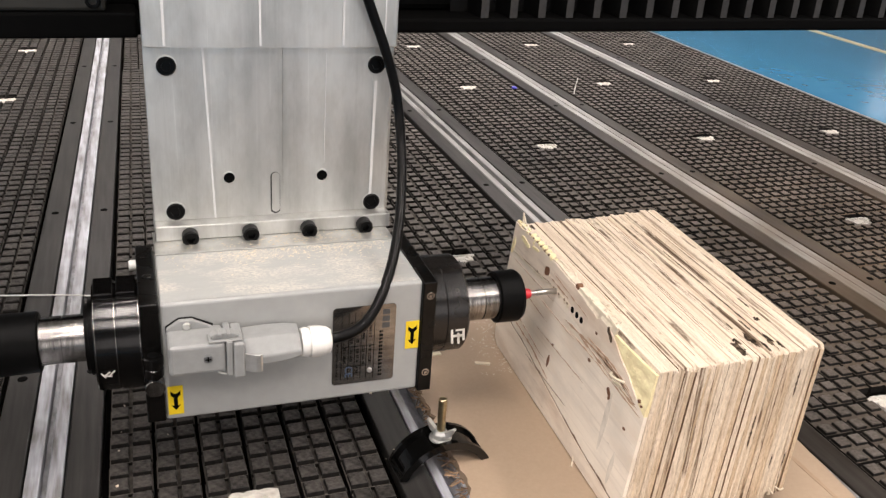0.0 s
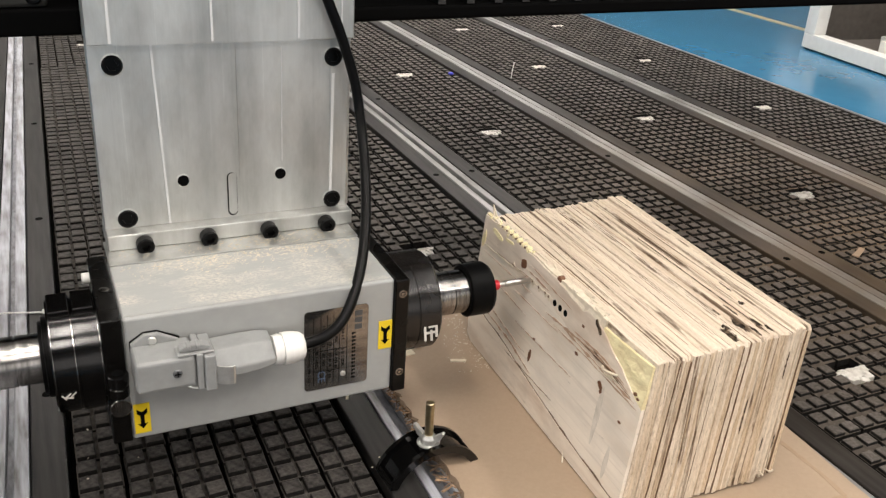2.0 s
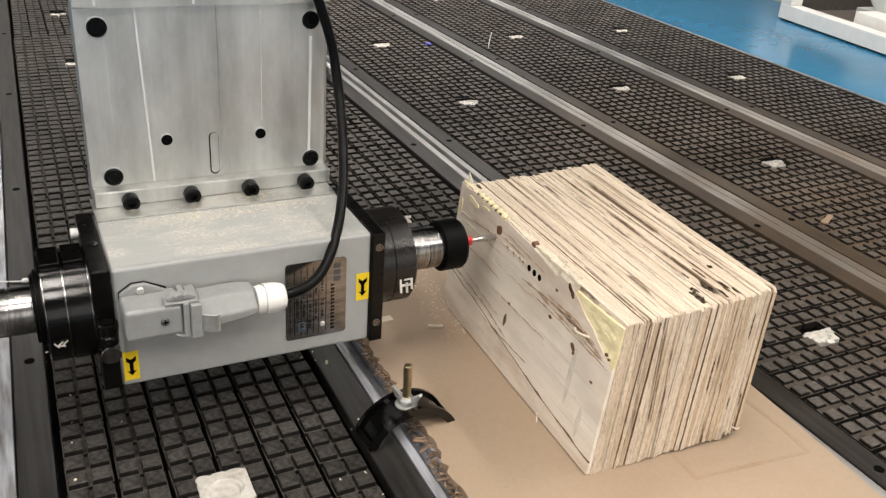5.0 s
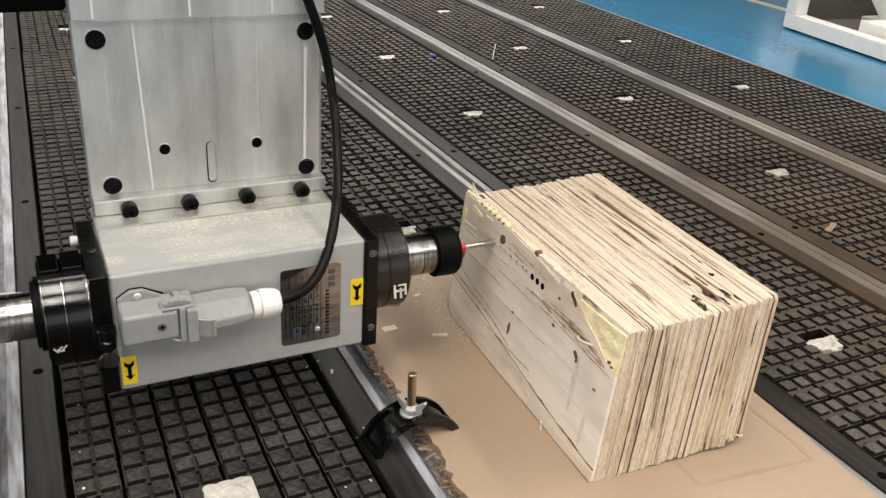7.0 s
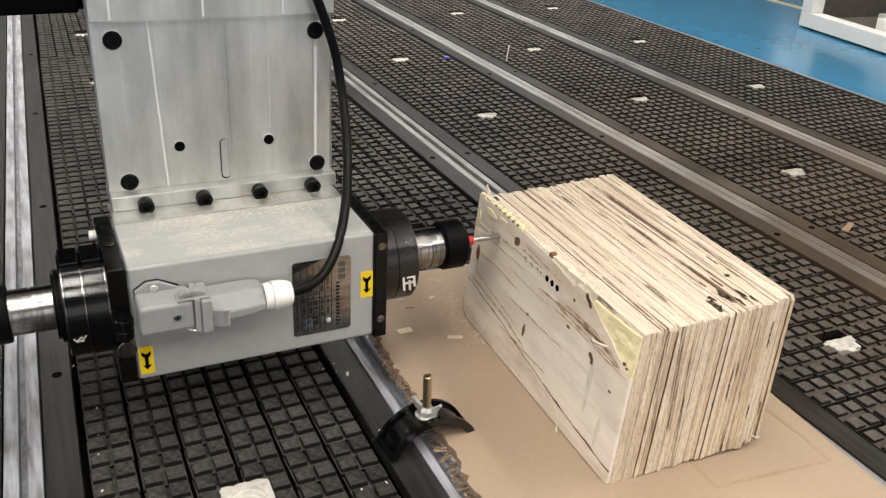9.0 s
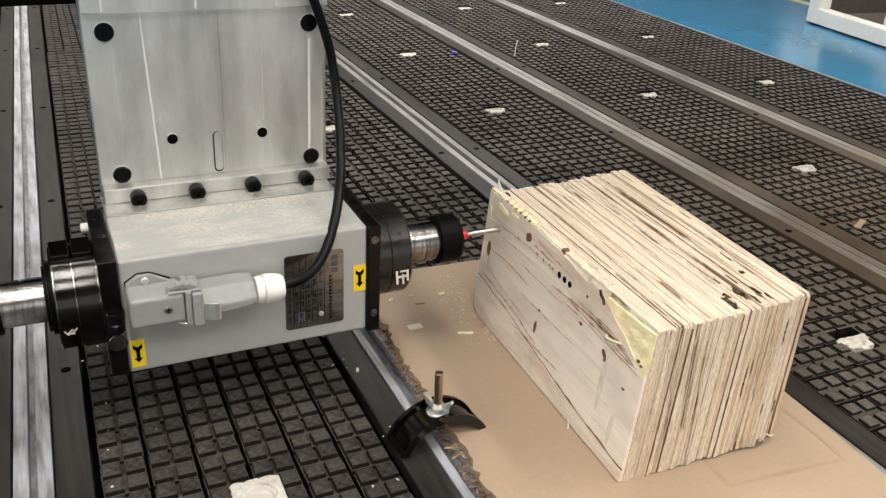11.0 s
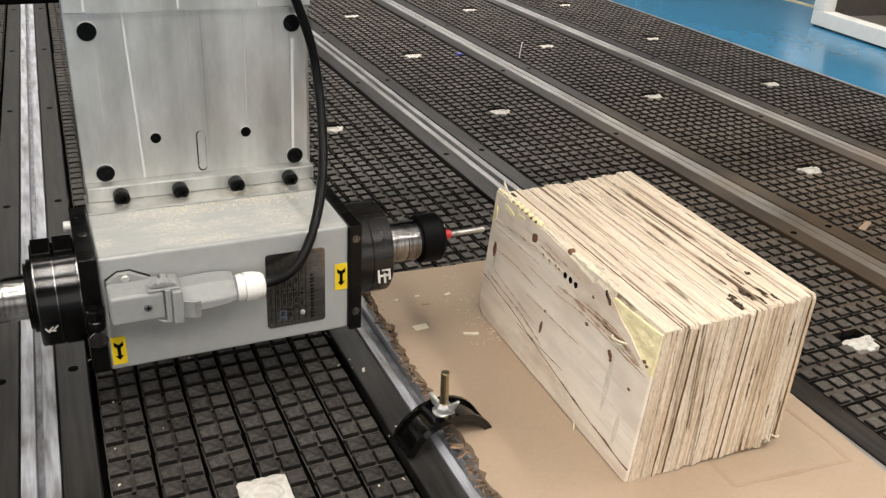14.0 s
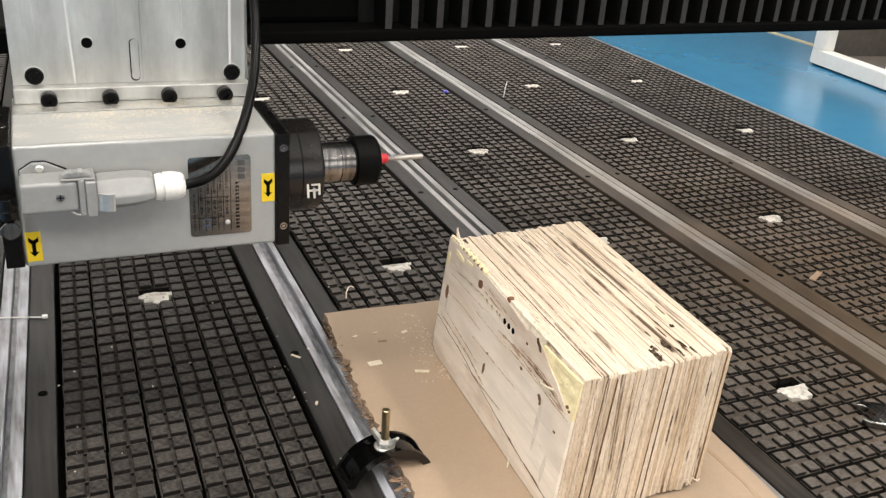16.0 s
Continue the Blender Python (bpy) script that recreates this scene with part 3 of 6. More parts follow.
def port(bm, x, y, rng):
    """A broken white plug with ragged arms in the near part of a port."""
    arm, core = 0.0042, 0.0150
    corner = [(arm, 0.0205), (arm + 0.001, core), (core, core), (core, arm + 0.001), (0.0205, arm)]
    star = [(a, b) for a, b in reversed(corner)] + [(-a, b) for a, b in corner] + [(-a, -b) for a, b in reversed(corner)] + [(a, -b) for a, b in corner]
    star = star[2:] + star[:2]
    cut = rng.uniform(0.002, 0.009)
    outer = []
    for (a, b), (c, d) in zip(star, star[1:] + star[:1]):
        for u in (0.0, 0.5):
            px, py = a + (c - a) * u, b + (d - b) * u
            k = rng.uniform(0.93, 1.03)
            outer.append((px * k, min(py * k, cut + rng.uniform(-0.0015, 0.0015))))
    n = len(outer)
    def inset(k, sink):
        return [(a * k, min(b * k, cut - 0.001) - sink) for a, b in outer]
    rings = [[(a, b, -0.0122) for a, b in outer], [(a, b, -0.0036 + rng.uniform(-0.0012, 0.0006)) for a, b in outer],
             [(a, b, -0.0030 + rng.uniform(-0.0006, 0.0004)) for a, b in inset(0.66, 0.001)], [(a, b, -0.0052) for a, b in inset(0.5, 0.002)]]
    vr = [[bm.verts.new((x + p[0], y + p[1], p[2])) for p in r] for r in rings]
    for a, b in zip(vr, vr[1:]):
        for i in range(n):
            bm.faces.new((a[i], a[(i + 1) % n], b[(i + 1) % n], b[i]))
    bm.faces.new(vr[-1])


table = thing("vacuum_table", pose(0, 0, FLOOR_Z), "black gridded vacuum table with metal clamping slots", "machine table")


def build_table():
    rng = random.Random(4)
    left = SLOTS[0]
    part("frame", box(B(), left - 0.05, RIGHT + 0.012, Y_NEAR, Y_FAR, -0.16, -0.0215, 0.004), EDGE_METAL, table)
    for x in (left + 0.1, RIGHT - 0.15):
        for y in (Y_NEAR + 0.2, 0.1, Y_FAR - 0.3):
            part("leg", box(B(), x - 0.06, x + 0.06, y - 0.06, y + 0.06, FLOOR_Z, -0.16, 0.004), EDGE_METAL, table)
    part("edge_profile", box(B(), RIGHT - 0.002, RIGHT + 0.006, Y_NEAR, Y_FAR, -0.021, 0.0, 0.0015), EDGE_METAL, table)
    for k, s in enumerate(SLOTS):
        c = s + PITCH / 2
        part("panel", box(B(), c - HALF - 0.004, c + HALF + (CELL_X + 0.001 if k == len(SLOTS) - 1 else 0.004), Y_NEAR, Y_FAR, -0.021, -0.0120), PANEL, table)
        part("slot_bed", box(B(), s - 0.0138, s + 0.0138, Y_NEAR, Y_FAR, -0.021, -0.012), CHANNEL, table)
        for side in (-1, 1):
            lo, hi = sorted((s + side * 0.0160, s + side * (PITCH / 2 - HALF - 0.0045)))
            st = part("strip", box(B(), lo, hi, Y_NEAR, Y_FAR, -0.021, 0.0, 0.0012), STRIP, table, "dark plastic bearing strip")
            inner = (0.0030, 0.0030, 0.0060, 0.0042, 0.0005, 0.0005)[k]
            lo, hi = sorted((s + side * inner, s + side * 0.0145))
            part("slot_lip", box(B(), lo, hi, Y_NEAR, Y_FAR, -0.0118, -0.0006, 0.0012), RAIL if k < 3 else RAIL_DULL, table, "worn aluminium slot lip")
            for j in range(8):
                y = -1.41 + 0.41 * j
                # flat black disc paints the dark of a screw hole
                b = B()
                lathe(b, "z", (s + side * 0.0305, y, 0.0001), [(0, 0.0046), (0.0003, 0.0046), (0.0004, 0.0040)], 14)
                part("screw", b, INK, st)
        if k == len(SLOTS) - 1:
            part("strip", box(B(), c + HALF + CELL_X + 0.0015, RIGHT - 0.0025, Y_NEAR, Y_FAR, -0.021, 0.0, 0.0012), STRIP, table, "dark plastic bearing strip")


build_table()


def build_pads():
    """Grid pads: the nearest as pieces of their own, the others joined."""
    gone = [(), ((1, 1),), ((1, -1),), ((-1, 1),), ((-1, -1),), ((-1, 1), (1, 1)), ((-1, -1), (1, -1))]
    quads, mats = {}, {}
    for q in [(g, d, v) for g in gone for d, v in [(f, i) for f in (False, True) for i in range(6)]]:
        bm = pad_mesh(*q)
        co = [tuple(v.co) for v in bm.verts]
        bm.verts.index_update()
        fa = [tuple(v.index for v in f.verts) for f in bm.faces]
        mats[q] = (co, fa, [f.material_index for f in bm.faces])
        quads[q] = mesh_of(bm, [PAD_DARKER if q[1] else PAD, GROOVE, PAD_SIDE], "grid_pad")
    vs, fs, ms = [], [], []
    rng = random.Random(9)
    rows = round((Y_FAR - Y_NEAR) / CELL_Y)
    ports = B()
    made = 0
    for k, s in enumerate(SLOTS):
        c = s + PITCH / 2
        for j in range(rows):
            y = Y_NEAR + (j + 0.5) * CELL_Y
            for i in range(7 if k == len(SLOTS) - 1 else 6):
                x = c - HALF + (i + 0.5) * CELL_X
                q = ()
                up, dn = (j + 1) % 10 == 5, j % 10 == 5
                if k == 4 and i == 3 and (up or dn):
                    q = ((-1, 1), (1, 1)) if up else ((-1, -1), (1, -1))
                elif k != 4 and i in (2, 3) and (up or dn):
                    q = ((1 if i == 2 else -1, 1 if up else -1),)
                q = (q, k < 2, rng.randrange(6))
                dz = rng.uniform(-0.0009, 0.0)
                if k == 1 and -1.42 < y < 0.66 and made < 300:
                    ob = new("grid_pad", quads[q])
                    ob.parent = table
                    ob.location = (x, y, dz - FLOOR_Z)
                    ob.rotation_euler = (rng.uniform(-0.02, 0.02), rng.uniform(-0.02, 0.02), rng.uniform(-0.02, 0.02))
                    made += 1
                else:
                    n0 = len(vs)
                    vs.extend((x + a, y + b, z + dz - FLOOR_Z) for a, b, z in mats[q][0])
                    fs.extend(tuple(n0 + v for v in f) for f in mats[q][1])
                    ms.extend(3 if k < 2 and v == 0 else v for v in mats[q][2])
        for j in range(4, rows, 10):
            (whole_port if k == 1 and j == 14 else port)(ports, c + (CELL_X / 2 if k == 4 else 0.0), Y_NEAR + (j + 1) * CELL_Y, rng)
    me = bpy.data.meshes.new("grid_field")
    me.from_pydata(vs, [], fs)
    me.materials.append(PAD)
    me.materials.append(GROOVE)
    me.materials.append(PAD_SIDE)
    me.materials.append(PAD_DARKER)
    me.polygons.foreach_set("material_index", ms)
    g = new("grid_field", me)
    g.parent = table
    tagged(g, "joined field of small black grid pads", kind="stuff")
    part("port_field", ports, PORT, table, "worn white plastic vacuum ports", "stuff")


# ---- the fibreboard, the plywood block, the clamp ----
board = thing("fibreboard_sheet", pose(-0.31, -0.8, 0.0, 0, 0, -3.4), "brown fibreboard sheet with a torn ragged edge on the table", "board")
BOARD_TOP = 0.0088


def build_board():
    rng = random.Random(21)
    x0, x1, y0, y1 = -0.163, 0.160, -0.62, 0.262
    outline = []
    n = 150
    for i in range(n + 1):
        y = y1 + (y0 - y1) * i / n
        d = noise.noise((y * 30, 2.0, 0)) * 0.006 + noise.noise((y * 120, 5.0, 0)) * 0.004 + rng.uniform(-0.0012, 0.0012)
        outline.append((x0 + 0.004 + d + (0.004 if y < -0.02 else 0), y))
    m = 60
    for i in range(m + 1):
        outline.append((x1 - 0.001 + rng.uniform(-0.0005, 0.0005), y0 + (y1 - y0) * i / m))
    for i in range(1, 20):
        outline.append((x1 + (x0 - x1) * i / 20, y1 + rng.uniform(-0.001, 0.001)))
    bm = B()
    prism(bm, outline, "z", 0.0006, BOARD_TOP)
    bm.transform(board.matrix_basis)
    part("sheet", bm, MDF, board)
    corners = [(0.026, -0.100), (0.0284, -0.1552), (0.141, -0.1591), (0.1419, -0.1315), (0.1372, -0.0700), (0.134, 0.02)]
    for k, ((ax, ay), (bx, by)) in enumerate(zip(corners, corners[1:])):
        run = Vector((bx - ax, by - ay))
        side = Vector((-run.y, run.x)).normalized()
        left, back = [], []
        for i in range(21):
            p = Vector((ax, ay)) + run * (i / 20)
            w = 0.0018 + 0.0012 * noise.noise((p.x * 60, p.y * 60, 4.0))
            left.append(tuple(p + side * w))
            back.append(tuple(p - side * w))
        bm = prism(B(), left + back[::-1], "z", BOARD_TOP - 0.001, BOARD_TOP + 0.00012 + 0.00006 * k)
        bm.transform(board.matrix_basis)
        part("score_mark", bm, SCORE, board, "faint darker score mark")
    bm = B()
    for i in range(440):
        y = rng.uniform(-0.40, 0.25)
        deep = 0.5 + 0.5 * noise.noise((y * 40, 3.0, 0))
        x = x0 + 0.004 + noise.noise((y * 30, 2.0, 0)) * 0.006 + rng.uniform(-0.006, 0.003) * (0.4 + deep)
        ln, w = rng.uniform(0.003, 0.014), rng.uniform(0.0002, 0.0008)
        z = rng.uniform(0.0008, BOARD_TOP - 0.0006)
        t = Matrix.Translation((x, y, z)) @ Euler((rng.uniform(-0.3, 0.3), rng.uniform(-0.3, 0.3), rng.uniform(-1.3, 1.3))).to_matrix().to_4x4()
        vs = bmesh.ops.create_cube(bm, size=1.0, matrix=t @ Matrix.Diagonal((ln, w, rng.uniform(0.0003, 0.0014), 1)))["verts"]
        for v in vs[::3]:
            v.co += Vector((rng.uniform(-0.0015, 0.0015), rng.uniform(-0.001, 0.001), rng.uniform(-0.0005, 0.0005)))
    bm.transform(board.matrix_basis)
    part("torn_edge", bm, FIBRE, board, "torn brown fibres along the ragged edge", "stuff")


build_board()

BLOCK = pose(-0.2835, -0.780, BOARD_TOP, 0, 0, -3.2)
block = thing("plywood_block", BLOCK, "block of glued pale plywood sheets being drilled", "wood block")
BW, BL, BH = 0.150, 0.278, 0.137
LEAN = Matrix(((1, 0, 0.0946, -0.010), (0, 1, 0, 0), (0, 0, 1, 0), (0, 0, 0, 1)))


def settle(bm):
    """Sets a piece of the block in its place: the stack leans and narrows towards its front end."""
    for v in bm.verts:
        u = min(max(0.5 - v.co.y / BL, 0.0), 1.0)
        v.co.x = v.co.x * (1 - 0.058 * u) - 0.0002 * u
        v.co.x += 0.0075 * u * (0.5 + v.co.x / BW) * (1 - v.co.z / BH)
        v.co.y -= (0.0042 + 0.0020 * (1 - v.co.z / BH)) * u * u
    bm.transform(BLOCK @ LEAN)


def build_block():
    rng = random.Random(7)
    x = -BW / 2 + 0.0030
    sheets = 9
    sw = (BW - 0.0030) / sheets
    plies = []
    count = 0
    for s in range(sheets):
        end = rng.uniform(-0.0007, 0.0007)
        top = (-0.0010, -0.0002, 0.0002, 0.0016, 0.0010, 0.0024, 0.0040, 0.0052, 0.0070)[s]
        worn = (0.0, 0.0, 0.0004, 0.0008, 0.0016, 0.0016, 0.0024, 0.0034, 0.0070)[s]
        widths = [1.35, 0.7, 1.15, 0.65, 1.2, 0.75] if s % 2 else [1.25, 0.8, 1.0, 0.7, 1.4]
        widths = [w * rng.uniform(0.75, 1.25) for w in widths]
        cuts = [sum(widths[:i]) / sum(widths) for i in range(len(widths) + 1)]
        xs = x + s * sw
        for i, (a, b) in enumerate(zip(cuts, cuts[1:])):
            count += 1
            cross = i % 2 == 1
            f = end + rng.uniform(-0.0005, 0.0005) + (rng.uniform(0.0, 0.0008) if cross else 0.0)
            g = top + rng.uniform(-0.0002, 0.0001)
            xa, xb = xs + a * sw + 0.00003, xs + b * sw - 0.00003
            y0, y1 = -BL / 2 + f, BL / 2 + rng.uniform(-0.0030, 0.0004)
            z0 = (rng.choice((0.0, 0.0, 0.0006, 0.0014)) if s > 0 else 0.0) + worn * rng.uniform(0.5, 1.2)
            plies.append((xa, xb, y0, BH + g))
            chip = rng.choice((0.0006, 0.0010, 0.0018, 0.0030))
            # the worn outer skin runs up the front and back along the top
            path = []
            for j in range(19):
                u = j / 18
                path.append((y0 + 0.0004 * noise.noise((u * 14, count * 3.7, 1.0)), z0 + (BH + g - chip - z0) * u, 1))
            for j in range(46):
                y = y0 + chip * 0.8 + (y1 - y0 - chip * 0.8) * j / 45
                fray = 0.0003 * noise.noise((y * 130, count * 2.3, 5.0)) - 0.0016 * max(0.0, noise.noise((y * 38, count * 5.1, 9.0)) - 0.42)
                path.append((y, BH + g + fray - 0.004 * (y / BL + 0.5), 0))
            bm, prev, before = B(), None, 1
            amps = [[rng.choice((0.0, 0.0, 0.0, 0.0, 0.0001, 0.0002, 0.0007)) for _ in range(2)], [rng.choice((0.0, 0.0001, 0.0001, 0.0002, 0.0002, 0.0005)) for _ in range(2)]]
            mid = (xb - xa) * 0.42
            for y, z, face in path:
                amp = amps[face]
                key = y * 11 if not face else z * 34
                ga = min(mid, 0.00006 + amp[0] * max(0.0, (0.0 if face else 0.2) + noise.noise((key, count * 7.3, 3.0)) + 0.4 * noise.noise((key * 5, count * 7.3, 6.0))))
                gb = min(mid, 0.00006 + amp[1] * max(0.0, (0.0 if face else 0.2) + noise.noise((key, count * 7.3 + 4.0, 3.0)) + 0.4 * noise.noise((key * 5, count * 7.3, 8.0))))
                dy, dz = (0.005, 0.0) if face else (0.0, -0.005)
                q = [bm.verts.new(p) for p in ((xa, y + dy, z + dz), (xa + ga, y, z), (xb - gb, y, z), (xb, y + dy, z + dz))]
                if prev:
                    for e in range(3):
                        bm.faces.new((prev[e], prev[e + 1], q[e + 1], q[e])).material_index = (face and before) if e == 1 or amp[e // 2] < 0.0005 else 2
                prev, before = q, face
            box(bm, xa, xb, y0 + 0.0045, y1, z0, BH + g - 0.0086)
            bm.faces.ensure_lookup_table()
            for fc in bm.faces[-6:]:
                fc.material_index = 2
            settle(bm)
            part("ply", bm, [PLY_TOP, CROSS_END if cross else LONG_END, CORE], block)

    # outer veneer: the lower face, the scarred upper band and a bare yellow patch
    fx = -BW / 2
    seam = 0.0975
    def along(pts, y):
        for (a, p), (b, q) in zip(pts, pts[1:]):
            if b <= y <= a:
                return p + (q - p) * (a - y) / (a - b)
        return pts[-1][1] if y < pts[-1][0] else pts[0][1]
    n = 90
    ys = [BL / 2 - BL * i / n for i in range(n + 1)]
    veneer_top = [(0.139, 0.1180), (-0.0970, 0.1180), (-0.1072, 0.1130), (-0.1300, 0.1012), (-0.1395, 0.0970)]
    low = [(-BL / 2 - 0.0005, 0.0012), (BL / 2 - 0.012, 0.0012), (BL / 2 - 0.003, 0.006), (BL / 2, 0.018)]
    low += [(y, along(veneer_top, y) + rng.uniform(-0.0005, 0.0005)) for y in ys]
    bm = prism(B(), low, "x", fx - 0.0004, fx + 0.0028)
    settle(bm)
    part("face_veneer", bm, VENEER, block, "smooth pale veneer with small knots")
    # scarred upper band between the torn seam and the broken top edge
    band_low = [(0.139, 0.1062), (0.072, 0.1100), (0.054, 0.1126), (0.024, 0.1147), (0.0035, 0.1120), (-0.010, 0.1085), (-0.050, 0.1020), (-0.090, 0.0995), (-0.124, 0.0985)]
    band_top = [(0.139, 0.1345), (0.100, 0.1362), (0.071, 0.1350), (0.044, 0.1358), (0.0207, 0.1352), (-0.0057, 0.1338), (-0.0443, 0.1292), (-0.0460, 0.1280), (-0.0540, 0.1325), (-0.0680, 0.1315), (-0.0782, 0.1272), (-0.0920, 0.1200), (-0.1072, 0.1135), (-0.1240, 0.1045)]
    bys = [y for y in ys if y > -0.124]
    up = [(y, along(band_low, y) + noise.noise((y * 160, 2.5, 0)) * 0.0009) for y in reversed(bys)]
    up += [(y, along(band_top, y) + noise.noise((y * 110, 1.5, 0)) * 0.0009 + rng.uniform(-0.0004, 0.0003)) for y in bys]
    bm = prism(B(), up, "x", fx - 0.0006, fx + 0.0003)
    settle(bm)
    part("torn_veneer_band", bm, BAND, block, "upper veneer band with a torn edge")
    # pale layer bared above the torn band
    bys = [y for y in ys if y > -0.080]
    bare = [(BL / 2 - 0.001, 0.108)] + [(y, 0.1362 + noise.noise((y * 70, 8.5, 0)) * 0.0012 + rng.uniform(-0.0005, 0.0005)) for y in bys] + [(-0.074, 0.118)]
    bm = prism(B(), bare, "x", fx + 0.0006, fx + 0.0029)
    settle(bm)
    part("bared_layer", bm, CHIP, block, "pale torn layer under the veneer")
    # sloping yellow patch at the front corner
    rows = []
    for i in range(7):
        u = i / 6
        row = []
        for j in range(6):
            v = j / 5
            ya = -BL / 2 + 0.0005 + (0.026 + 0.042 * v ** 0.9) * u
            z = seam - 0.001 + v * (0.0360 - 0.003 * u)
            row.append((fx - 0.0001 + 0.0012 * v + rng.uniform(-0.0005, 0.0005), ya + rng.uniform(-0.0008, 0.0008), z + rng.uniform(-0.0006, 0.0006)))
        rows.append(row)
    bm = B()
    front = [[bm.verts.new(p) for p in r] for r in rows]
    back = [[bm.verts.new((fx + 0.0034, p[1], p[2])) for p in r] for r in rows]
    for i in range(6):
        for j in range(5):
            bm.faces.new((front[i][j], front[i + 1][j], front[i + 1][j + 1], front[i][j + 1]))
            bm.faces.new((back[i][j], back[i][j + 1], back[i + 1][j + 1], back[i + 1][j]))
    for i in range(6):
        for e in (0, 5):
            bm.faces.new((front[i][e], front[i + 1][e], back[i + 1][e], back[i][e]))
    for j in range(5):
        for e in (0, 6):
            bm.faces.new((front[e][j], front[e][j + 1], back[e][j + 1], back[e][j]))
    settle(bm)
    part("bare_patch", bm, TORN, block, "bare yellow torn wood patch")

    def blot(name, y, z, ln, w, mat, tilt=0.0, lift=0.0008, label=""):
        pts = []
        for i in range(16):
            a = 2 * math.pi * i / 16
            p, q = ln / 2 * math.cos(a), w / 2 * math.sin(a) * (1 + 0.25 * math.sin(2 * a + ln * 900))
            pts.append((y + p * math.cos(tilt) - q * math.sin(tilt), z + p * math.sin(tilt) + q * math.cos(tilt)))
        bm = prism(B(), pts, "x", fx - lift, fx + 0.001)
        settle(bm)
        part(name, bm, mat, block, label)

    def streak(name, pts, w, mat, lift=0.0008, broken=0.0, label=""):
        line, k = [], 64
        for i in range(k + 1):
            y = pts[0][0] + (pts[-1][0] - pts[0][0]) * i / k
            z = along(pts, y) + 0.0006 * noise.noise((y * 90, w * 900, 3.0))
            h = w / 2 * max(0.06, 0.55 - broken + 1.1 * noise.noise((y * 140, w * 5000 + pts[0][1] * 900, 2.0))) * min(1, 7 * min(i, k - i) / k + 0.05)
            line.append((y, z, h))
        bm = prism(B(), [(y, z + h) for y, z, h in line] + [(y, z - h) for y, z, h in reversed(line)], "x", fx - lift, fx)
        settle(bm)
        part(name, bm, mat, block, label)

    blot("knot", 0.0528, 0.1223, 0.0095, 0.0105, KNOT, 0, 0.0010, "round brown knot")
    bm = rod(B(), "x", (fx - 0.0002, -0.0045, 0.1348), 0.005, 0.0034, 0.0006, 14)
    settle(bm)
    part("knot", bm, KNOT, block, "round brown knot")
    for y in (-0.0064, -0.0155, -0.0243):
        # solid black disc paints the shade inside the hole
        bm = B()
        lathe(bm, "x", (fx - 0.0008, y, 0.1142), [(0, 0.0029), (0.0004, 0.0029), (0.002, 0.0029)], 18)
        settle(bm)
        part("drilled_hole", bm, INK, block, "small black disc painting a drilled hole's shade")
    for y, z in ((0.0702, 0.1124), (0.0326, 0.1140), (0.0211, 0.1140), (0.0097, 0.1146), (0.0035, 0.1141)):
        blot("drill_mark", y, z, 0.0056, 0.0050, CHIP, 0, 0.0009)
        blot("drill_mark", y + 0.0008, z + 0.0006, 0.0028, 0.0022, CRACK, 0.6, 0.0011)
    # knots, stains, torn lines and grain of the face
    for y, z, ln, w, tilt in ((-0.0883, 0.0862, 0.0075, 0.0050, 0.5), (-0.0905, 0.0820, 0.0036, 0.0034, -0.2), (0.0155, 0.0501, 0.0042, 0.0110, 0.0), (0.1240, 0.0775, 0.0070, 0.0150, 0.1), (-0.0506, 0.0917, 0.0048, 0.0026, 0.2),
                              (-0.1290, 0.1050, 0.0040, 0.0026, 0.0), (-0.1329, 0.1030, 0.0030, 0.0022, 0.0), (0.0910, 0.0225, 0.0032, 0.0030, 0.0), (-0.0517, 0.1175, 0.0036, 0.0026, 0.4), (0.0135, 0.0680, 0.0032, 0.0024, 0.0), (-0.1195, 0.0740, 0.0040, 0.0020, 0.2)):
        blot("knot", y, z, ln, w, KNOT, tilt, 0.0009)
    for y, z, ln, w in ((-0.0930, 0.061, 0.0065, 0.048), (-0.0915, 0.072, 0.0036, 0.022), (-0.1152, 0.034, 0.0055, 0.026), (0.121, 0.066, 0.0040, 0.016)):
        blot("stain", y, z, ln, w, GREY_STAIN, 0.06, 0.0006)
    streak("grain_line", [(0.120, 0.0790), (0.082, 0.0818), (0.034, 0.0800)], 0.0022, GRAIN, 0.0007, 0.1)
    for pts, w, b in (([(0.003, 0.1001), (-0.0528, 0.1046), (-0.090, 0.1055), (-0.122, 0.1010)], 0.0030, 0.0), ([(-0.0242, 0.1016), (-0.0756, 0.0990), (-0.130, 0.0975)], 0.0032, 0.0), ([(-0.010, 0.0960), (-0.070, 0.0962), (-0.135, 0.0945)], 0.0016, 0.15),
                      ([(-0.040, 0.1075), (-0.085, 0.1085), (-0.115, 0.1040)], 0.0024, 0.0), ([(0.060, 0.0925), (-0.020, 0.0935)], 0.0012, 0.25), ([(0.050, 0.0660), (-0.050, 0.0690)], 0.0012, 0.3), ([(0.130, 0.1005), (0.030, 0.1035)], 0.0013, 0.25), ([(0.132, 0.0490), (0.050, 0.0430), (0.010, 0.0345)], 0.0030, 0.1), ([(0.125, 0.0580), (0.030, 0.0470)], 0.0016, 0.2), ([(0.0400, 0.1265), (-0.0350, 0.1215)], 0.0016, 0.1), ([(0.046, 0.1205), (0.004, 0.1190)], 0.0022, 0.0)):
        streak("grain_line", pts, w, GRAIN, 0.0009, b)
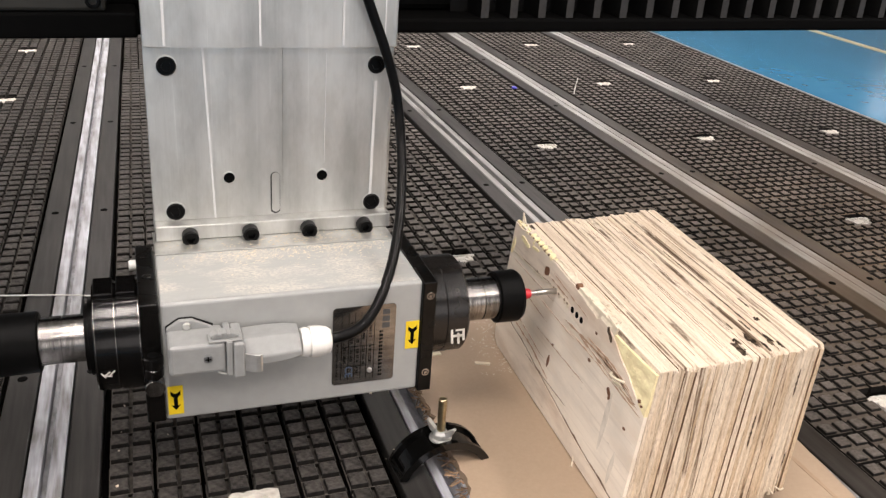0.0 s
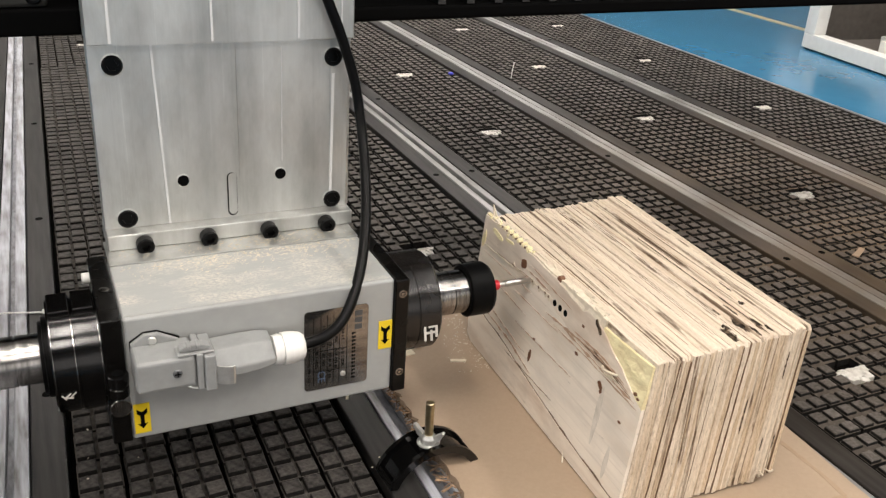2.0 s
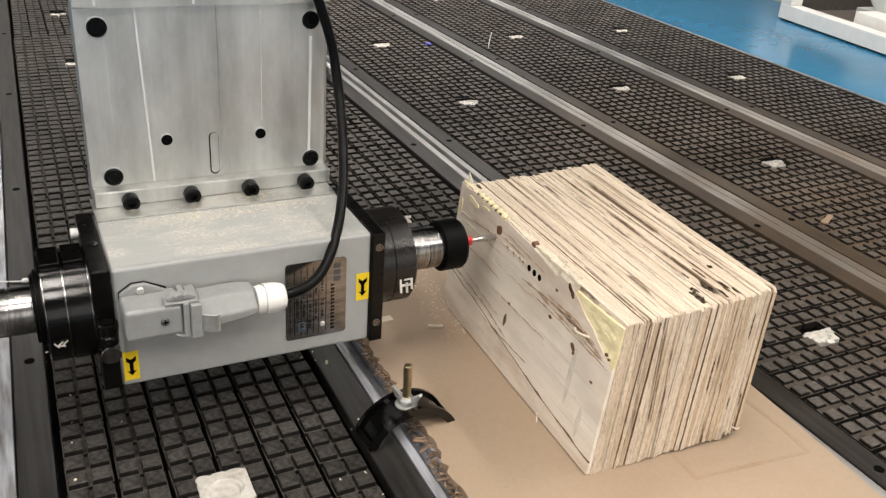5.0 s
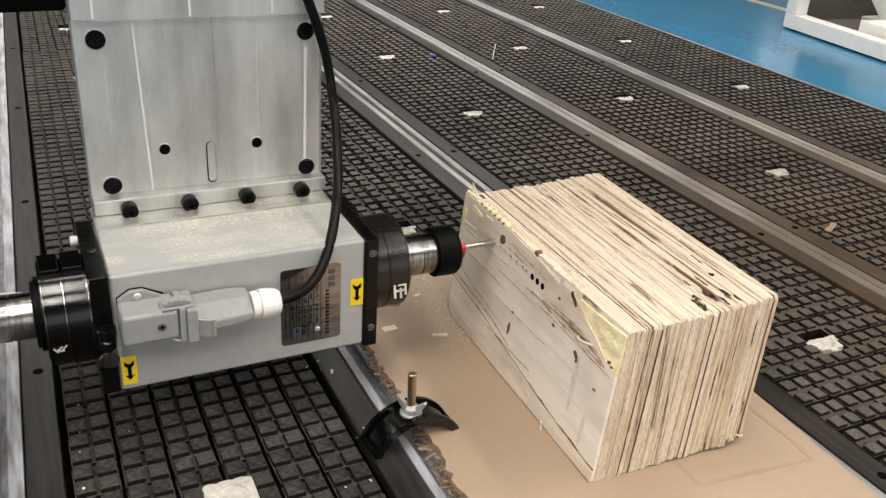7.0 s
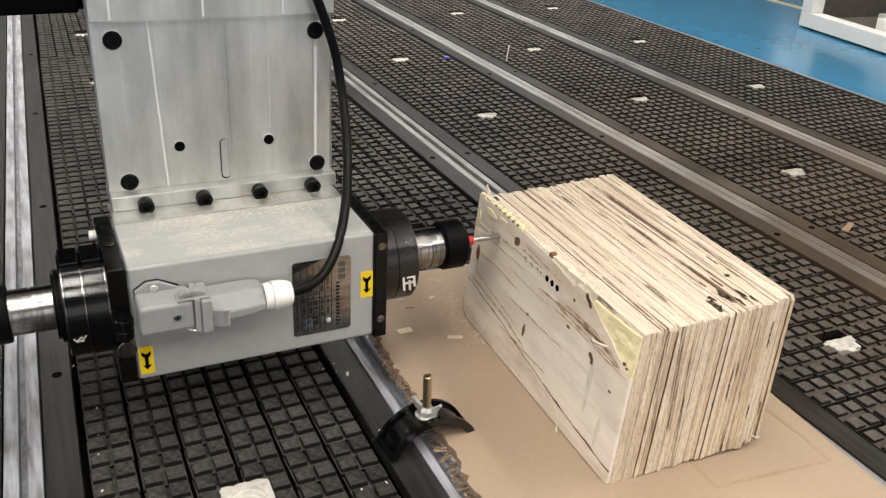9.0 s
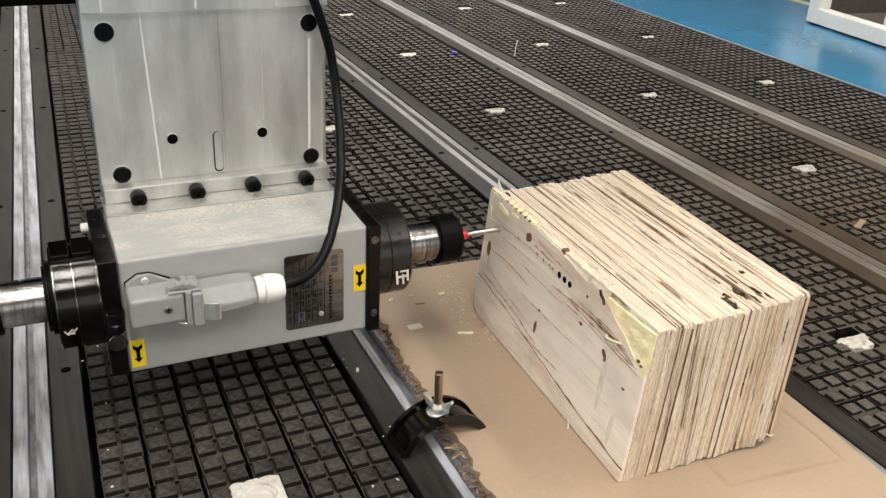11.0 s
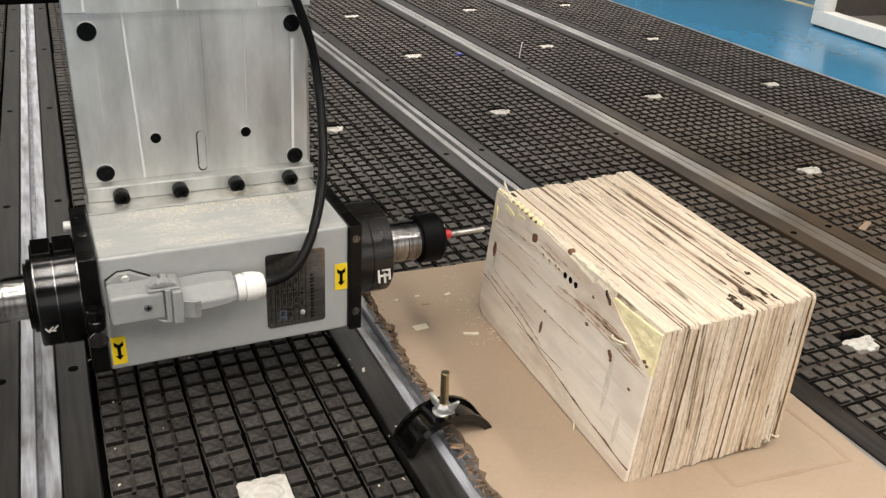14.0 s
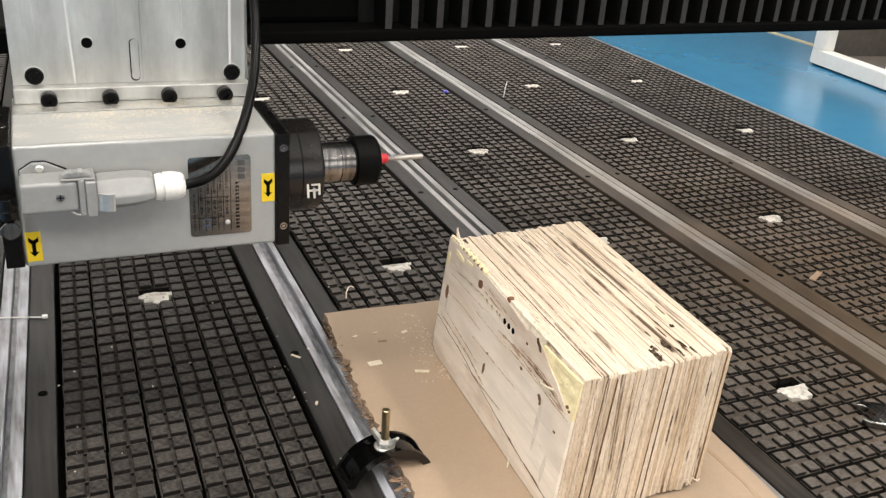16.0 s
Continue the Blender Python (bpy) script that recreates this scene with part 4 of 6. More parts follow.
    for pts, w, b in (([(-0.046, 0.1040), (-0.095, 0.1038), (-0.125, 0.0990)], 0.0016, 0.1), ([(-0.070, 0.1072), (-0.112, 0.1030)], 0.0014, 0.0), ([(0.060, 0.0305), (-0.030, 0.0330)], 0.0016, 0.1)):
        streak("brown_line", pts, w, CRACK, 0.0010, b, "dark brown line in the veneer")
    streak("torn_seam", [(0.139, 0.1066), (0.072, 0.1102), (0.054, 0.1127), (0.024, 0.1148), (-0.0017, 0.1160)], 0.0026, CHIP, 0.0010, 0.0, "pale torn line along the seam")
    streak("torn_seam", [(0.110, 0.1092), (0.054, 0.1138), (0.030, 0.1156)], 0.0012, CRACK, 0.0009, 0.1)
    # this dark strip paints the shade in the gap beside the band
    streak("torn_seam", [(-0.0660, 0.1312), (-0.0765, 0.1235)], 0.0048, MOULD, 0.0012, -0.4, "dark strip painting the gap's shade at the band end")
    # warmer lower veneer under a long dark crack
    split = [(0.139, 0.0430), (0.1315, 0.0425), (0.0644, 0.0364), (0.0101, 0.0279), (-0.0325, 0.0224), (-0.0499, 0.0197), (-0.0872, 0.0161), (-0.1328, 0.0125)]
    def crack(y):
        return along(split, y) + noise.noise((y * 45, 4.0, 0)) * 0.0012
    ys = [-BL / 2 - 0.0006 + (BL - 0.001) * i / 40 for i in range(41)]
    bm = prism(B(), [(y, crack(y) - 0.0006 - 0.0006 * rng.random()) for y in ys] + [(BL / 2 - 0.003, 0.008), (BL / 2 - 0.013, 0.0014), (-BL / 2 - 0.0006, 0.0014)], "x", fx - 0.0010, fx)
    settle(bm)
    part("lower_veneer", bm, BAND, block, "warm brown strip of veneer below a crack")
    wd = [0.0003 + 0.0022 * max(0.0, noise.noise((y * 60, 7.0, 0)) + (0.25 if -0.060 < y < -0.025 or y < -0.085 else -0.05)) for y in ys]
    bm = prism(B(), [(y, crack(y) + w) for y, w in zip(ys, wd)] + [(y, crack(y) - 0.0004) for y in reversed(ys)], "x", fx - 0.0007, fx)
    settle(bm)
    part("crack", bm, CRACK, block, "long dark crack in the veneer")
    # dark slivers paint gap shade and rot in the upper edges of the sheets
    slits = [(0.0360, -0.045, 0.180, 0.0010), (-0.0420, 0.070, 0.130, 0.0010), (-0.0100, 0.045, 0.120, 0.0005), (-0.0250, 0.020, 0.080, 0.0007), (0.048, -0.090, 0.004, 0.0026),
             (0.0200, 0.080, 0.100, 0.0007), (0.0250, -0.010, 0.090, 0.0005), (0.0450, 0.020, 0.160, 0.0005), (0.0560, 0.060, 0.090, 0.0006), (-0.0580, 0.000, 0.110, 0.0006), (-0.0330, -0.080, 0.090, 0.0005), (-0.0050, -0.070, 0.100, 0.0004)]
    def ply_at(px):
        return min(plies, key=lambda p: abs((p[0] + p[1]) / 2 - px))
    for px, py, ln, w in slits:
        xa, xb, _, zp = ply_at(px)
        w = min(w, (xb - xa) * 0.9)
        px = min(max(px, xa + w * 0.55), xb - w * 0.55)
        py = max(py, -BL / 2 + ln / 2 + 0.003)
        k = 40
        line = [(px + w * 0.45 * (noise.noise((py * 50 + i, px * 90, 0))) , py - ln / 2 + ln * i / k, w / 2 * max(0.12, 0.55 + 0.9 * noise.noise((i * 0.45, px * 300, 2.0))) * min(1, 6 * min(i, k - i) / k + 0.05)) for i in range(k + 1)]
        pts = [(a - h, b) for a, b, h in line] + [(a + h, b) for a, b, h in reversed(line)]
        bm = prism(B(), pts, "z", -0.002, 0.00045)
        for v in bm.verts:
            v.co.z += zp - 0.004 * (v.co.y / BL + 0.5)
        settle(bm)
        part("rot_gap", bm, MOULD if ln < 0.02 or w > 0.0008 else GRAIN, block, "dark sliver painting shade and rot in a ply gap")
    for px, py, ln, w in ((0.0075, -0.1235, 0.020, 0.0085), (0.0110, -0.1150, 0.010, 0.0040), (0.0240, -0.1150, 0.022, 0.0065), (0.0285, -0.1270, 0.014, 0.0040), (0.0370, -0.1180, 0.020, 0.0060),
                          (0.0420, -0.1280, 0.010, 0.0040), (0.0455, -0.0900, 0.006, 0.0050), (0.0310, -0.0960, 0.016, 0.0020), (0.0190, -0.0930, 0.010, 0.0016), (-0.0620, 0.1290, 0.012, 0.0060), (0.0520, -0.0630, 0.018, 0.0016)):
        _, _, _, zp = ply_at(px)
        k, seed, ln, w = 44, px * 731 + py * 97, ln * 0.8, w * 0.7
        pts = []
        for i in range(k):
            a = 2 * math.pi * i / k
            r = 1.0 + 0.75 * noise.noise((math.cos(a) * 2.2, math.sin(a) * 2.2, seed)) + 0.55 * noise.noise((math.cos(a) * 6, math.sin(a) * 6, seed + 5))
            pts.append((px + w / 2 * r * math.cos(a), max(py + ln / 2 * r * math.sin(a), -BL / 2 + 0.0025)))
        bm = prism(B(), pts, "z", -0.004, 0.0004)
        for v in bm.verts:
            v.co.z += max(zp, ply_at(v.co.x)[3] - 0.0004) - 0.004 * (v.co.y / BL + 0.5)
        settle(bm)
        part("rot_patch", bm, MOULD, block, "black rotten patch in the ply edges")
    # front slivers paint shade and rot of open gaps between plies
    for px, pz, ln, w in ((0.0265, 0.072, 0.034, 0.0016), (0.0585, 0.113, 0.026, 0.0022), (0.055, 0.040, 0.014, 0.0012), (0.067, 0.040, 0.013, 0.0010)):
        xa, xb, yp, _ = ply_at(px)
        px, w = (xa + xb) / 2, min(w, (xb - xa) * 0.9)
        k = 24
        line = [(px + w * 0.2 * noise.noise((i * 0.5, px * 90, 0)), pz - ln / 2 + ln * i / k, w / 2 * max(0.15, 0.6 + 0.8 * noise.noise((i * 0.5, px * 300, 2.0))) * min(1, 5 * min(i, k - i) / k + 0.05)) for i in range(k + 1)]
        bm = prism(B(), [(a - h, b) for a, b, h in line] + [(a + h, b) for a, b, h in reversed(line)], "y", yp - 0.0003, yp + 0.002)
        settle(bm)
        part("rot_gap", bm, MOULD, block, "dark sliver painting shade and rot in a ply gap")
    for y0, y1, dx in ((-0.0470, 0.0215, 0.0085), (-0.0700, -0.0520, 0.0060)):
        k = 16
        bm, prev = B(), None
        for i in range(k + 1):
            y = y0 + (y1 - y0) * i / k
            d = dx * (0.75 + 0.25 * noise.noise((y * 120, 3.0, 0))) + rng.uniform(-0.0006, 0.0006)
            lo, hi = along(band_top, y) - 0.0006, 0.1384 - 0.004 * (y / BL + 0.5)
            q = [bm.verts.new(p) for p in ((fx - 0.0007, y, lo), (fx + d * 0.35, y, hi - 0.0008), (fx + d, y, hi), (fx + d, y, hi - 0.0020), (fx + 0.0004, y, lo - 0.0008))]
            if prev:
                for e in range(5):
                    bm.faces.new((prev[e], prev[(e + 1) % 5], q[(e + 1) % 5], q[e]))
            else:
                bm.faces.new(q)
            prev = q
        bm.faces.new(prev)
        settle(bm)
        part("veneer_flap", bm, CHIP, block, "loose pale flap of torn veneer")
    # yellow torn wood and a ragged ridge towards the back of the band
    for y, z, ln, w, tilt in ((0.1080, 0.1265, 0.022, 0.0060, 0.10), (0.0840, 0.1300, 0.016, 0.0036, -0.1), (0.1335, 0.1120, 0.006, 0.0150, 0.2)):
        blot("bare_patch", y, z, ln, w, TORN, tilt, 0.0014, "bare yellow torn wood patch")
    bm = B()
    for i in range(26):
        y = 0.046 + 0.0034 * i
        t = Matrix.Translation((fx + rng.uniform(-0.0004, 0.0040), y, 0.1352 + rng.uniform(-0.0016, 0.0016))) @ Euler((rng.uniform(-0.9, 0.9), rng.uniform(-0.6, 0.6), rng.uniform(-0.5, 0.5))).to_matrix().to_4x4()
        vs = bmesh.ops.create_cube(bm, size=1.0, matrix=t @ Matrix.Diagonal((rng.uniform(0.0012, 0.0028), rng.uniform(0.002, 0.006), rng.uniform(0.0008, 0.0020), 1)))["verts"]
        for v in vs[::2]:
            v.co += Vector((rng.uniform(-0.001, 0.001), rng.uniform(-0.0015, 0.0015), rng.uniform(-0.001, 0.001)))
    settle(bm)
    part("torn_ridge", bm, TORN, block, "ragged ridge of torn pale wood", "stuff")
    for i in range(6):
        bm = lathe(B(), "x", (fx - 0.0010, 0.0534 + 0.0092 * i, 0.1362), [(0, 0.0006), (0.0006, 0.0020), (0.0030, 0.0026), (0.0050, 0.0026)], 10)
        settle(bm)
        part("torn_stub", bm, TORN, block, "pale yellow stub between two half holes")
        # dark disc paints the shade between two stubs
        bm = lathe(B(), "x", (fx - 0.0004, 0.0580 + 0.0092 * i, 0.1352), [(0, 0.0018), (0.003, 0.0018)], 8)
        settle(bm)
        part("half_hole", bm, CRACK, block, "dark disc painting a half hole's shade in the top edge")
    # pale shred curling from the yellow patch, and shreds under the front corner
    for pts, r in (([(fx - 0.002, -0.088, 0.1035), (fx - 0.006, -0.094, 0.1050), (fx - 0.005, -0.101, 0.1062), (fx - 0.001, -0.106, 0.1060)], 0.0011),
                   ([(fx - 0.001, -0.090, 0.1010), (fx - 0.005, -0.096, 0.1022), (fx - 0.004, -0.104, 0.1040)], 0.0007),
                   ([(BW / 2 - 0.008, -BL / 2 + 0.001, 0.013), (BW / 2 - 0.004, -BL / 2 - 0.002, 0.011), (BW / 2 - 0.001, -BL / 2 - 0.002, 0.012)], 0.0007),
                   ([(BW / 2 - 0.013, -BL / 2 + 0.001, 0.012), (BW / 2 - 0.011, -BL / 2 - 0.0015, 0.009), (BW / 2 - 0.009, -BL / 2 - 0.001, 0.007)], 0.0006),
                   ([(fx, -0.060, 0.004), (fx - 0.003, -0.066, 0.003), (fx - 0.006, -0.071, 0.0012)], 0.0007)):
        bm = tube(B(), pts, r, 5, 5)
        settle(bm)
        part("shred", bm, CHIP, block, "curled pale shred of wood")
    # splinters along the torn upper edge
    bm = B()
    for i in range(70):
        y = rng.uniform(-0.07, BL / 2)
        t = Matrix.Translation((fx + rng.uniform(0.001, 0.010), y, 0.1375 - 0.004 * (y / BL + 0.5) + rng.uniform(-0.0016, 0.0010))) @ Euler((rng.uniform(-0.25, 0.25), rng.uniform(-0.8, 0.8), rng.uniform(-0.25, 0.25))).to_matrix().to_4x4()
        bmesh.ops.create_cube(bm, size=1.0, matrix=t @ Matrix.Diagonal((rng.uniform(0.0006, 0.0022), rng.uniform(0.003, 0.016), rng.uniform(0.0005, 0.0018), 1)))
    for y, z, a in ((BL / 2 - 0.006, 0.139, 1.1), (BL / 2 - 0.012, 0.1385, 0.7), (-0.098, 0.0985, 0.15), (-0.102, 0.1005, 0.0)):
        t = Matrix.Translation((fx + 0.004 if z > 0.12 else fx - 0.001, y, z)) @ Euler((a, 0.2, 0.2)).to_matrix().to_4x4()
        bmesh.ops.create_cube(bm, size=1.0, matrix=t @ Matrix.Diagonal((0.0012, 0.014, 0.0012, 1)))
    settle(bm)
    part("splinter_fringe", bm, CHIP, block, "pale splinters along the torn edge", "stuff")


build_block()


def build_clamp():
    c = thing("hold_down_clamp", pose(-0.479, -0.808, 0.0), "glossy black arched hold-down clamp with wing nut and bolt", "clamp")
    ang = Matrix.Translation((-0.479, -0.808, 0.0012)) @ Matrix.Rotation(radians(4), 4, "Z") @ Matrix.Rotation(radians(-4.5), 4, "Y")
    n, zc = 30, -0.013
    low = zc + 0.0345 * math.sin(math.pi * 0.10)

    def arch(bm, ro, ri, y0, y1, a0=0.125, a1=0.90, bev=0.0012):
        out = [(-ro * math.cos(math.pi * (a0 + (a1 - a0) * i / n)) * 1.04, zc + ro * math.sin(math.pi * (a0 + (a1 - a0) * i / n)) - low + 0.0006) for i in range(n + 1)]
        inn = [(-ri * math.cos(math.pi * (a1 - (a1 - a0) * i / n)) * 1.04, zc + ri * math.sin(math.pi * (a1 - (a1 - a0) * i / n)) - low + 0.0006) for i in range(n + 1)]
        return prism(bm, out + inn, "y", y0, y1, bev)

    bm = arch(B(), 0.0388, 0.0345, -0.0115, 0.0115)
    bm.transform(ang)
    web = part("arch", bm, CLAMP, c)
    for a, b in ((-0.0150, -0.0114), (0.0114, 0.0150)):
        bm = arch(B(), 0.0418, 0.0350, a, b, bev=0.0015)
        bm.transform(ang)
        part("rim", bm, CLAMP, web)
    for a0, a1 in ((0.125, 0.175), (0.83, 0.90)):
        bm = arch(B(), 0.0412, 0.0347, -0.0113, 0.0113, a0, a1)
        bm.transform(ang)
        part("toe", bm, CLAMP, web)
    top = zc + 0.0388 - low + 0.0006
    part("bolt", rod(B(), "z", (-0.479, -0.808, top - 0.012), 0.0680 - top + 0.012, 0.0036, 0.0006, 20), BRASS, c, "yellow zinc threaded bolt")
    bm = B()
    lathe(bm, "z", (-0.479, -0.808, top), [(0, 0.0095), (0.0012, 0.0095), (0.0014, 0.0088)], 28)
    part("washer", bm, ZINC, c)
    nut = B()
    lathe(nut, "z", (-0.479, -0.808, top + 0.0016), [(0, 0.0068), (0.004, 0.0062), (0.007, 0.0048)], 20)
    nut = part("wing_nut", nut, ZINC, c, "zinc wing nut")
    for s in (-1, 1):
        bm = B()
        prism(bm, [(s * 0.005, 0.002), (s * 0.012, 0.006), (s * 0.0165, 0.0145), (s * 0.0145, 0.0155), (s * 0.0115, 0.012), (s * 0.0045, 0.008)], "y", -0.0016, 0.0016, 0.0006)
        bm.transform(Matrix.Translation((-0.479, -0.808, top)) @ Matrix.Rotation(radians(-52), 4, "Z") @ Matrix.Diagonal((0.85, 1.25, 0.95, 1)))
        part("wing", bm, ZINC, nut)


build_clamp()

# ---- the double spindle on its slide ----
HX, HY, HZ = -0.600, -0.665, 0.066
head = thing("double_spindle", pose(HX, HY, HZ), "grey double-ended drilling spindle on a milled aluminium slide", "spindle")
AY, AZ = -0.6660, 0.1214


def cap_screw(at, r, ln, parent, axis="y", name="cap_screw", deep=0.004):
    """Socket head with its hexagon recess, facing against the axis."""
    bm = B()
    m = Matrix.Translation(at) @ TURN[axis]
    n = 30
    def ring(rad, d, hexa=False):
        out = []
        for i in range(n):
            a = 2 * math.pi * i / n
            k = rad
            if hexa:
                k = rad * math.cos(math.pi / 6) / math.cos((a % (math.pi / 3)) - math.pi / 6)
            out.append(bm.verts.new(m @ Vector((k * math.cos(a), k * math.sin(a), d))))
        return out
    rings = [ring(r, ln), ring(r, 0.0012), ring(r - 0.0012, 0), ring(r * 0.55, 0, True), ring(r * 0.52, min(ln * 0.5, deep), True)]
    for a, b in zip(rings, rings[1:]):
        for i in range(n):
            bm.faces.new((a[i], a[(i + 1) % n], b[(i + 1) % n], b[i]))
    bm.faces.new(rings[-1])
    return part(name, bm, DARK_SCREW, parent, "black socket head screw")


def clipped(bm, zc, h):
    """Flats above and below on a turned part."""
    for v in bm.verts:
        v.co.z = min(max(v.co.z, zc - h), zc + h)
    return bm


def build_head():
    rng = random.Random(3)
    x0, x1 = -0.7000, -0.5020
    yf, yb, z0, z1 = -0.7085, -0.6120, 0.0665, 0.1632
    zt = 0.1658
    body = part("motor_body", box(B(), x0, x1, yf, yb, z0, zt, 0.0026, 3), BODY, head, "light grey painted square motor housing")
    part("dust_layer", box(B(), x0 + 0.002, x1 - 0.002, yf + 0.0030, yb - 0.0155, zt + 0.0001, zt + 0.0003), DUSTY, body, "fine dust on the top of the housing")
    bm = B()
    for i in range(1100):
        zs = zt + (0.0004 if i % 3 else 0.0016)
        yy = min(-0.6285, -0.6285 - abs(rng.gauss(0.0, 0.013))) if i % 3 else rng.uniform(-0.6262, -0.6040)
        xx, q = rng.gauss(-0.585, 0.05), rng.uniform(0.00015, 0.00055)
        if not (x0 + 0.004 < xx < x1 - 0.004) or (i % 3 and not yf + 0.004 < yy < -0.6280):
            continue
        t = Matrix.Translation((xx, yy, zs)) @ Euler((rng.uniform(-0.3, 0.3), rng.uniform(-0.1, 0.1), rng.gauss(0.5, 0.7))).to_matrix().to_4x4()
        bmesh.ops.create_cube(bm, size=1.0, matrix=t @ Matrix.Diagonal((q * rng.uniform(1, 7), q, q * 0.5, 1)))
    part("dust_specks", bm, CHIP, head, "pale specks of sawdust on the housing", "stuff")
    # end plates
    pr = part("end_plate", box(B(), x1 + 0.0002, x1 + 0.0118, yf - 0.002, yb + 0.002, z0 - 0.002, z1 + 0.002, 0.0010), END_BLACK, head, "black square end plate")
    for z in (0.1530, 0.0825):
        sc = cap_screw((x1 + 0.0064, yf - 0.0026, z), 0.0030, 0.003, pr)
        part("washer", lathe(B(), "y", (x1 + 0.0064, yf - 0.0023, z), [(0, 0.0033), (0.0004, 0.0035)], 22), SHAFT, sc, "worn bright washer rim")
    pl = part("end_plate", box(B(), x0 - 0.0135, x0 - 0.0002, yf - 0.003, yb + 0.004, z0 + 0.0015, z1 + 0.0045, 0.0010), END_BLACK, head, "black square end plate")
    bm = B()
    lathe(bm, "z", (x0 - 0.0065, yf - 0.0105, 0.1133), [(0, 0.0060), (0.001, 0.0068), (0.007, 0.0068), (0.008, 0.0060), (0.009, 0.0060), (0.010, 0.0072), (0.0167, 0.0072), (0.0177, 0.0066), (0.0178, 0.0046)], 24)
    fit = part("fitting", bm, BLACK_METAL, pl, "black pneumatic push fitting")
    # black disc paints the shade in the mouth
    part("fitting_mouth", lathe(B(), "z", (x0 - 0.0065, yf - 0.0105, 0.1308), [(0, 0.0040), (0.0006, 0.0040)], 18), INK, fit)
    bm = B()
    lathe(bm, "y", (x0 - 0.0065, yf - 0.0135, 0.1042), [(0, 0.0066), (0.0005, 0.0072), (0.0105, 0.0072)], 28)
    part("plug", bm, SHAFT, pl, "round steel plug")
    bm = B()
    lathe(bm, "z", (x0 - 0.0065, yb - 0.055, z1 + 0.0053), [(0, 0.0036), (0.0004, 0.0036), (0.0006, 0.0030)], 18)
    part("set_screw", bm, SHAFT, pl)
    bm = B()
    rod(bm, "x", (x0 - 0.0190, yb - 0.014, z1 - 0.004), 0.006, 0.0042, 0.0008, 16)
    part("nipple", bm, WHITE_PLASTIC, pl, "pale plastic nipple")
    # right nose
    bm = B()
    lathe(bm, "x", (x1 + 0.0120, AY, AZ), [(0, 0.0405), (0.0005, 0.0412), (0.012, 0.0412), (0.0125, 0.0406), (0.0130, 0.0412), (0.0300, 0.0412), (0.0318, 0.0394)], 64)
    clipped(bm, AZ, 0.0385)
    nose = part("nose_flange", bm, FLANGE, head, "dark grey round spindle nose with flats")
    part("seal_ring", lathe(B(), "x", (x1 + 0.0439, AY, AZ), [(0, 0.0300), (0.0025, 0.0300), (0.0035, 0.0280), (0.0036, 0.0185)], 48), NUT, nose, "black seal ring")
    bm = B()
    for u, w, p, q in ((0.000, 0.0018, -0.0070, 0.0050), (0.0055, 0.0018, -0.0075, 0.0015), (0.0018, 0.0095, -0.0016, 0.0002), (0.0100, 0.0018, -0.0050, 0.0050), (0.0040, 0.0060, 0.0034, 0.0050)):
        box(bm, u, u + w, 0, 0.0010, p, q)
    bm.transform(Matrix.Translation((x1 + 0.0275, AY - 0.0422, AZ - 0.0085)) @ Matrix.Rotation(radians(-13), 4, "X"))
    part("painted_mark", bm, PORT, nose, "white painted mark")
    bm = B()
    lathe(bm, "x", (x1 + 0.0477, AY, AZ), [(0, 0.0186), (0.0180, 0.0186), (0.0182, 0.0176), (0.0192, 0.0176), (0.0194, 0.0186), (0.032, 0.0186)], 48)
    part("shaft", bm, SHAFT, head, "bright turned steel shaft")
    bm = B()
    lathe(bm, "x", (x1 + 0.0780, AY, AZ), [(0.0020, 0.0212), (0.0032, 0.0228), (0.0220, 0.0230), (0.0248, 0.0212), (0.0250, 0.0060)], 48)
    nut = part("collet_nut", bm, NUT, head, "black collet nut cover")
    bm = B()
    lathe(bm, "x", (x1 + 0.1020, AY, AZ), [(0, 0.0066), (0.0070, 0.0062), (0.0078, 0.0050), (0.0130, 0.0044), (0.0142, 0.0030)], 20)
    part("collet", bm, RED, nut, "red collet tip")
    bm = B()
    lathe(bm, "x", (x1 + 0.1155, AY, AZ), [(0, 0.0022), (0.006, 0.0022), (0.0066, 0.0027), (0.0350, 0.0027), (0.0365, 0.0005)], 18)
    part("drill_bit", bm, STEEL, nut, "slim steel drill bit")
    # left nose
    bm = B()
    lathe(bm, "x", (x0 - 0.0137, AY, AZ), [(0, 0.0418), (-0.0150, 0.0418), (-0.0152, 0.0404), (-0.0164, 0.0404), (-0.0166, 0.0412), (-0.0310, 0.0412), (-0.0325, 0.0396)], 64)
    clipped(bm, AZ, 0.0385)
    nose = part("nose_flange", bm, BLACK_METAL, head, "black round spindle nose with flats")
    part("seal_ring", lathe(B(), "x", (x0 - 0.0463, AY, AZ), [(0, 0.0290), (-0.0035, 0.0290), (-0.0037, 0.0260), (-0.0062, 0.0260), (-0.0064, 0.018)], 48), NUT, nose, "black seal ring")
    for d, r in ((-0.0004, 0.0420), (-0.0170, 0.0414), (-0.0311, 0.0413)):
        part("worn_edge", clipped(lathe(B(), "x", (x0 - 0.0137, AY, AZ), [(d, r - 0.0006), (d - 0.0001, r), (d - 0.0004, r), (d - 0.0005, r - 0.0006)], 64), AZ, 0.0386), SHAFT, nose, "worn bright edge")
    bm = box(B(), x0 - 0.0450, x0 - 0.0310, AY - 0.014, AY + 0.014, AZ + 0.0370, AZ + 0.0420, 0.0008)
    box(bm, x0 - 0.0290, x0 - 0.0150, AY - 0.014, AY + 0.014, AZ + 0.0370, AZ + 0.0425, 0.0008)
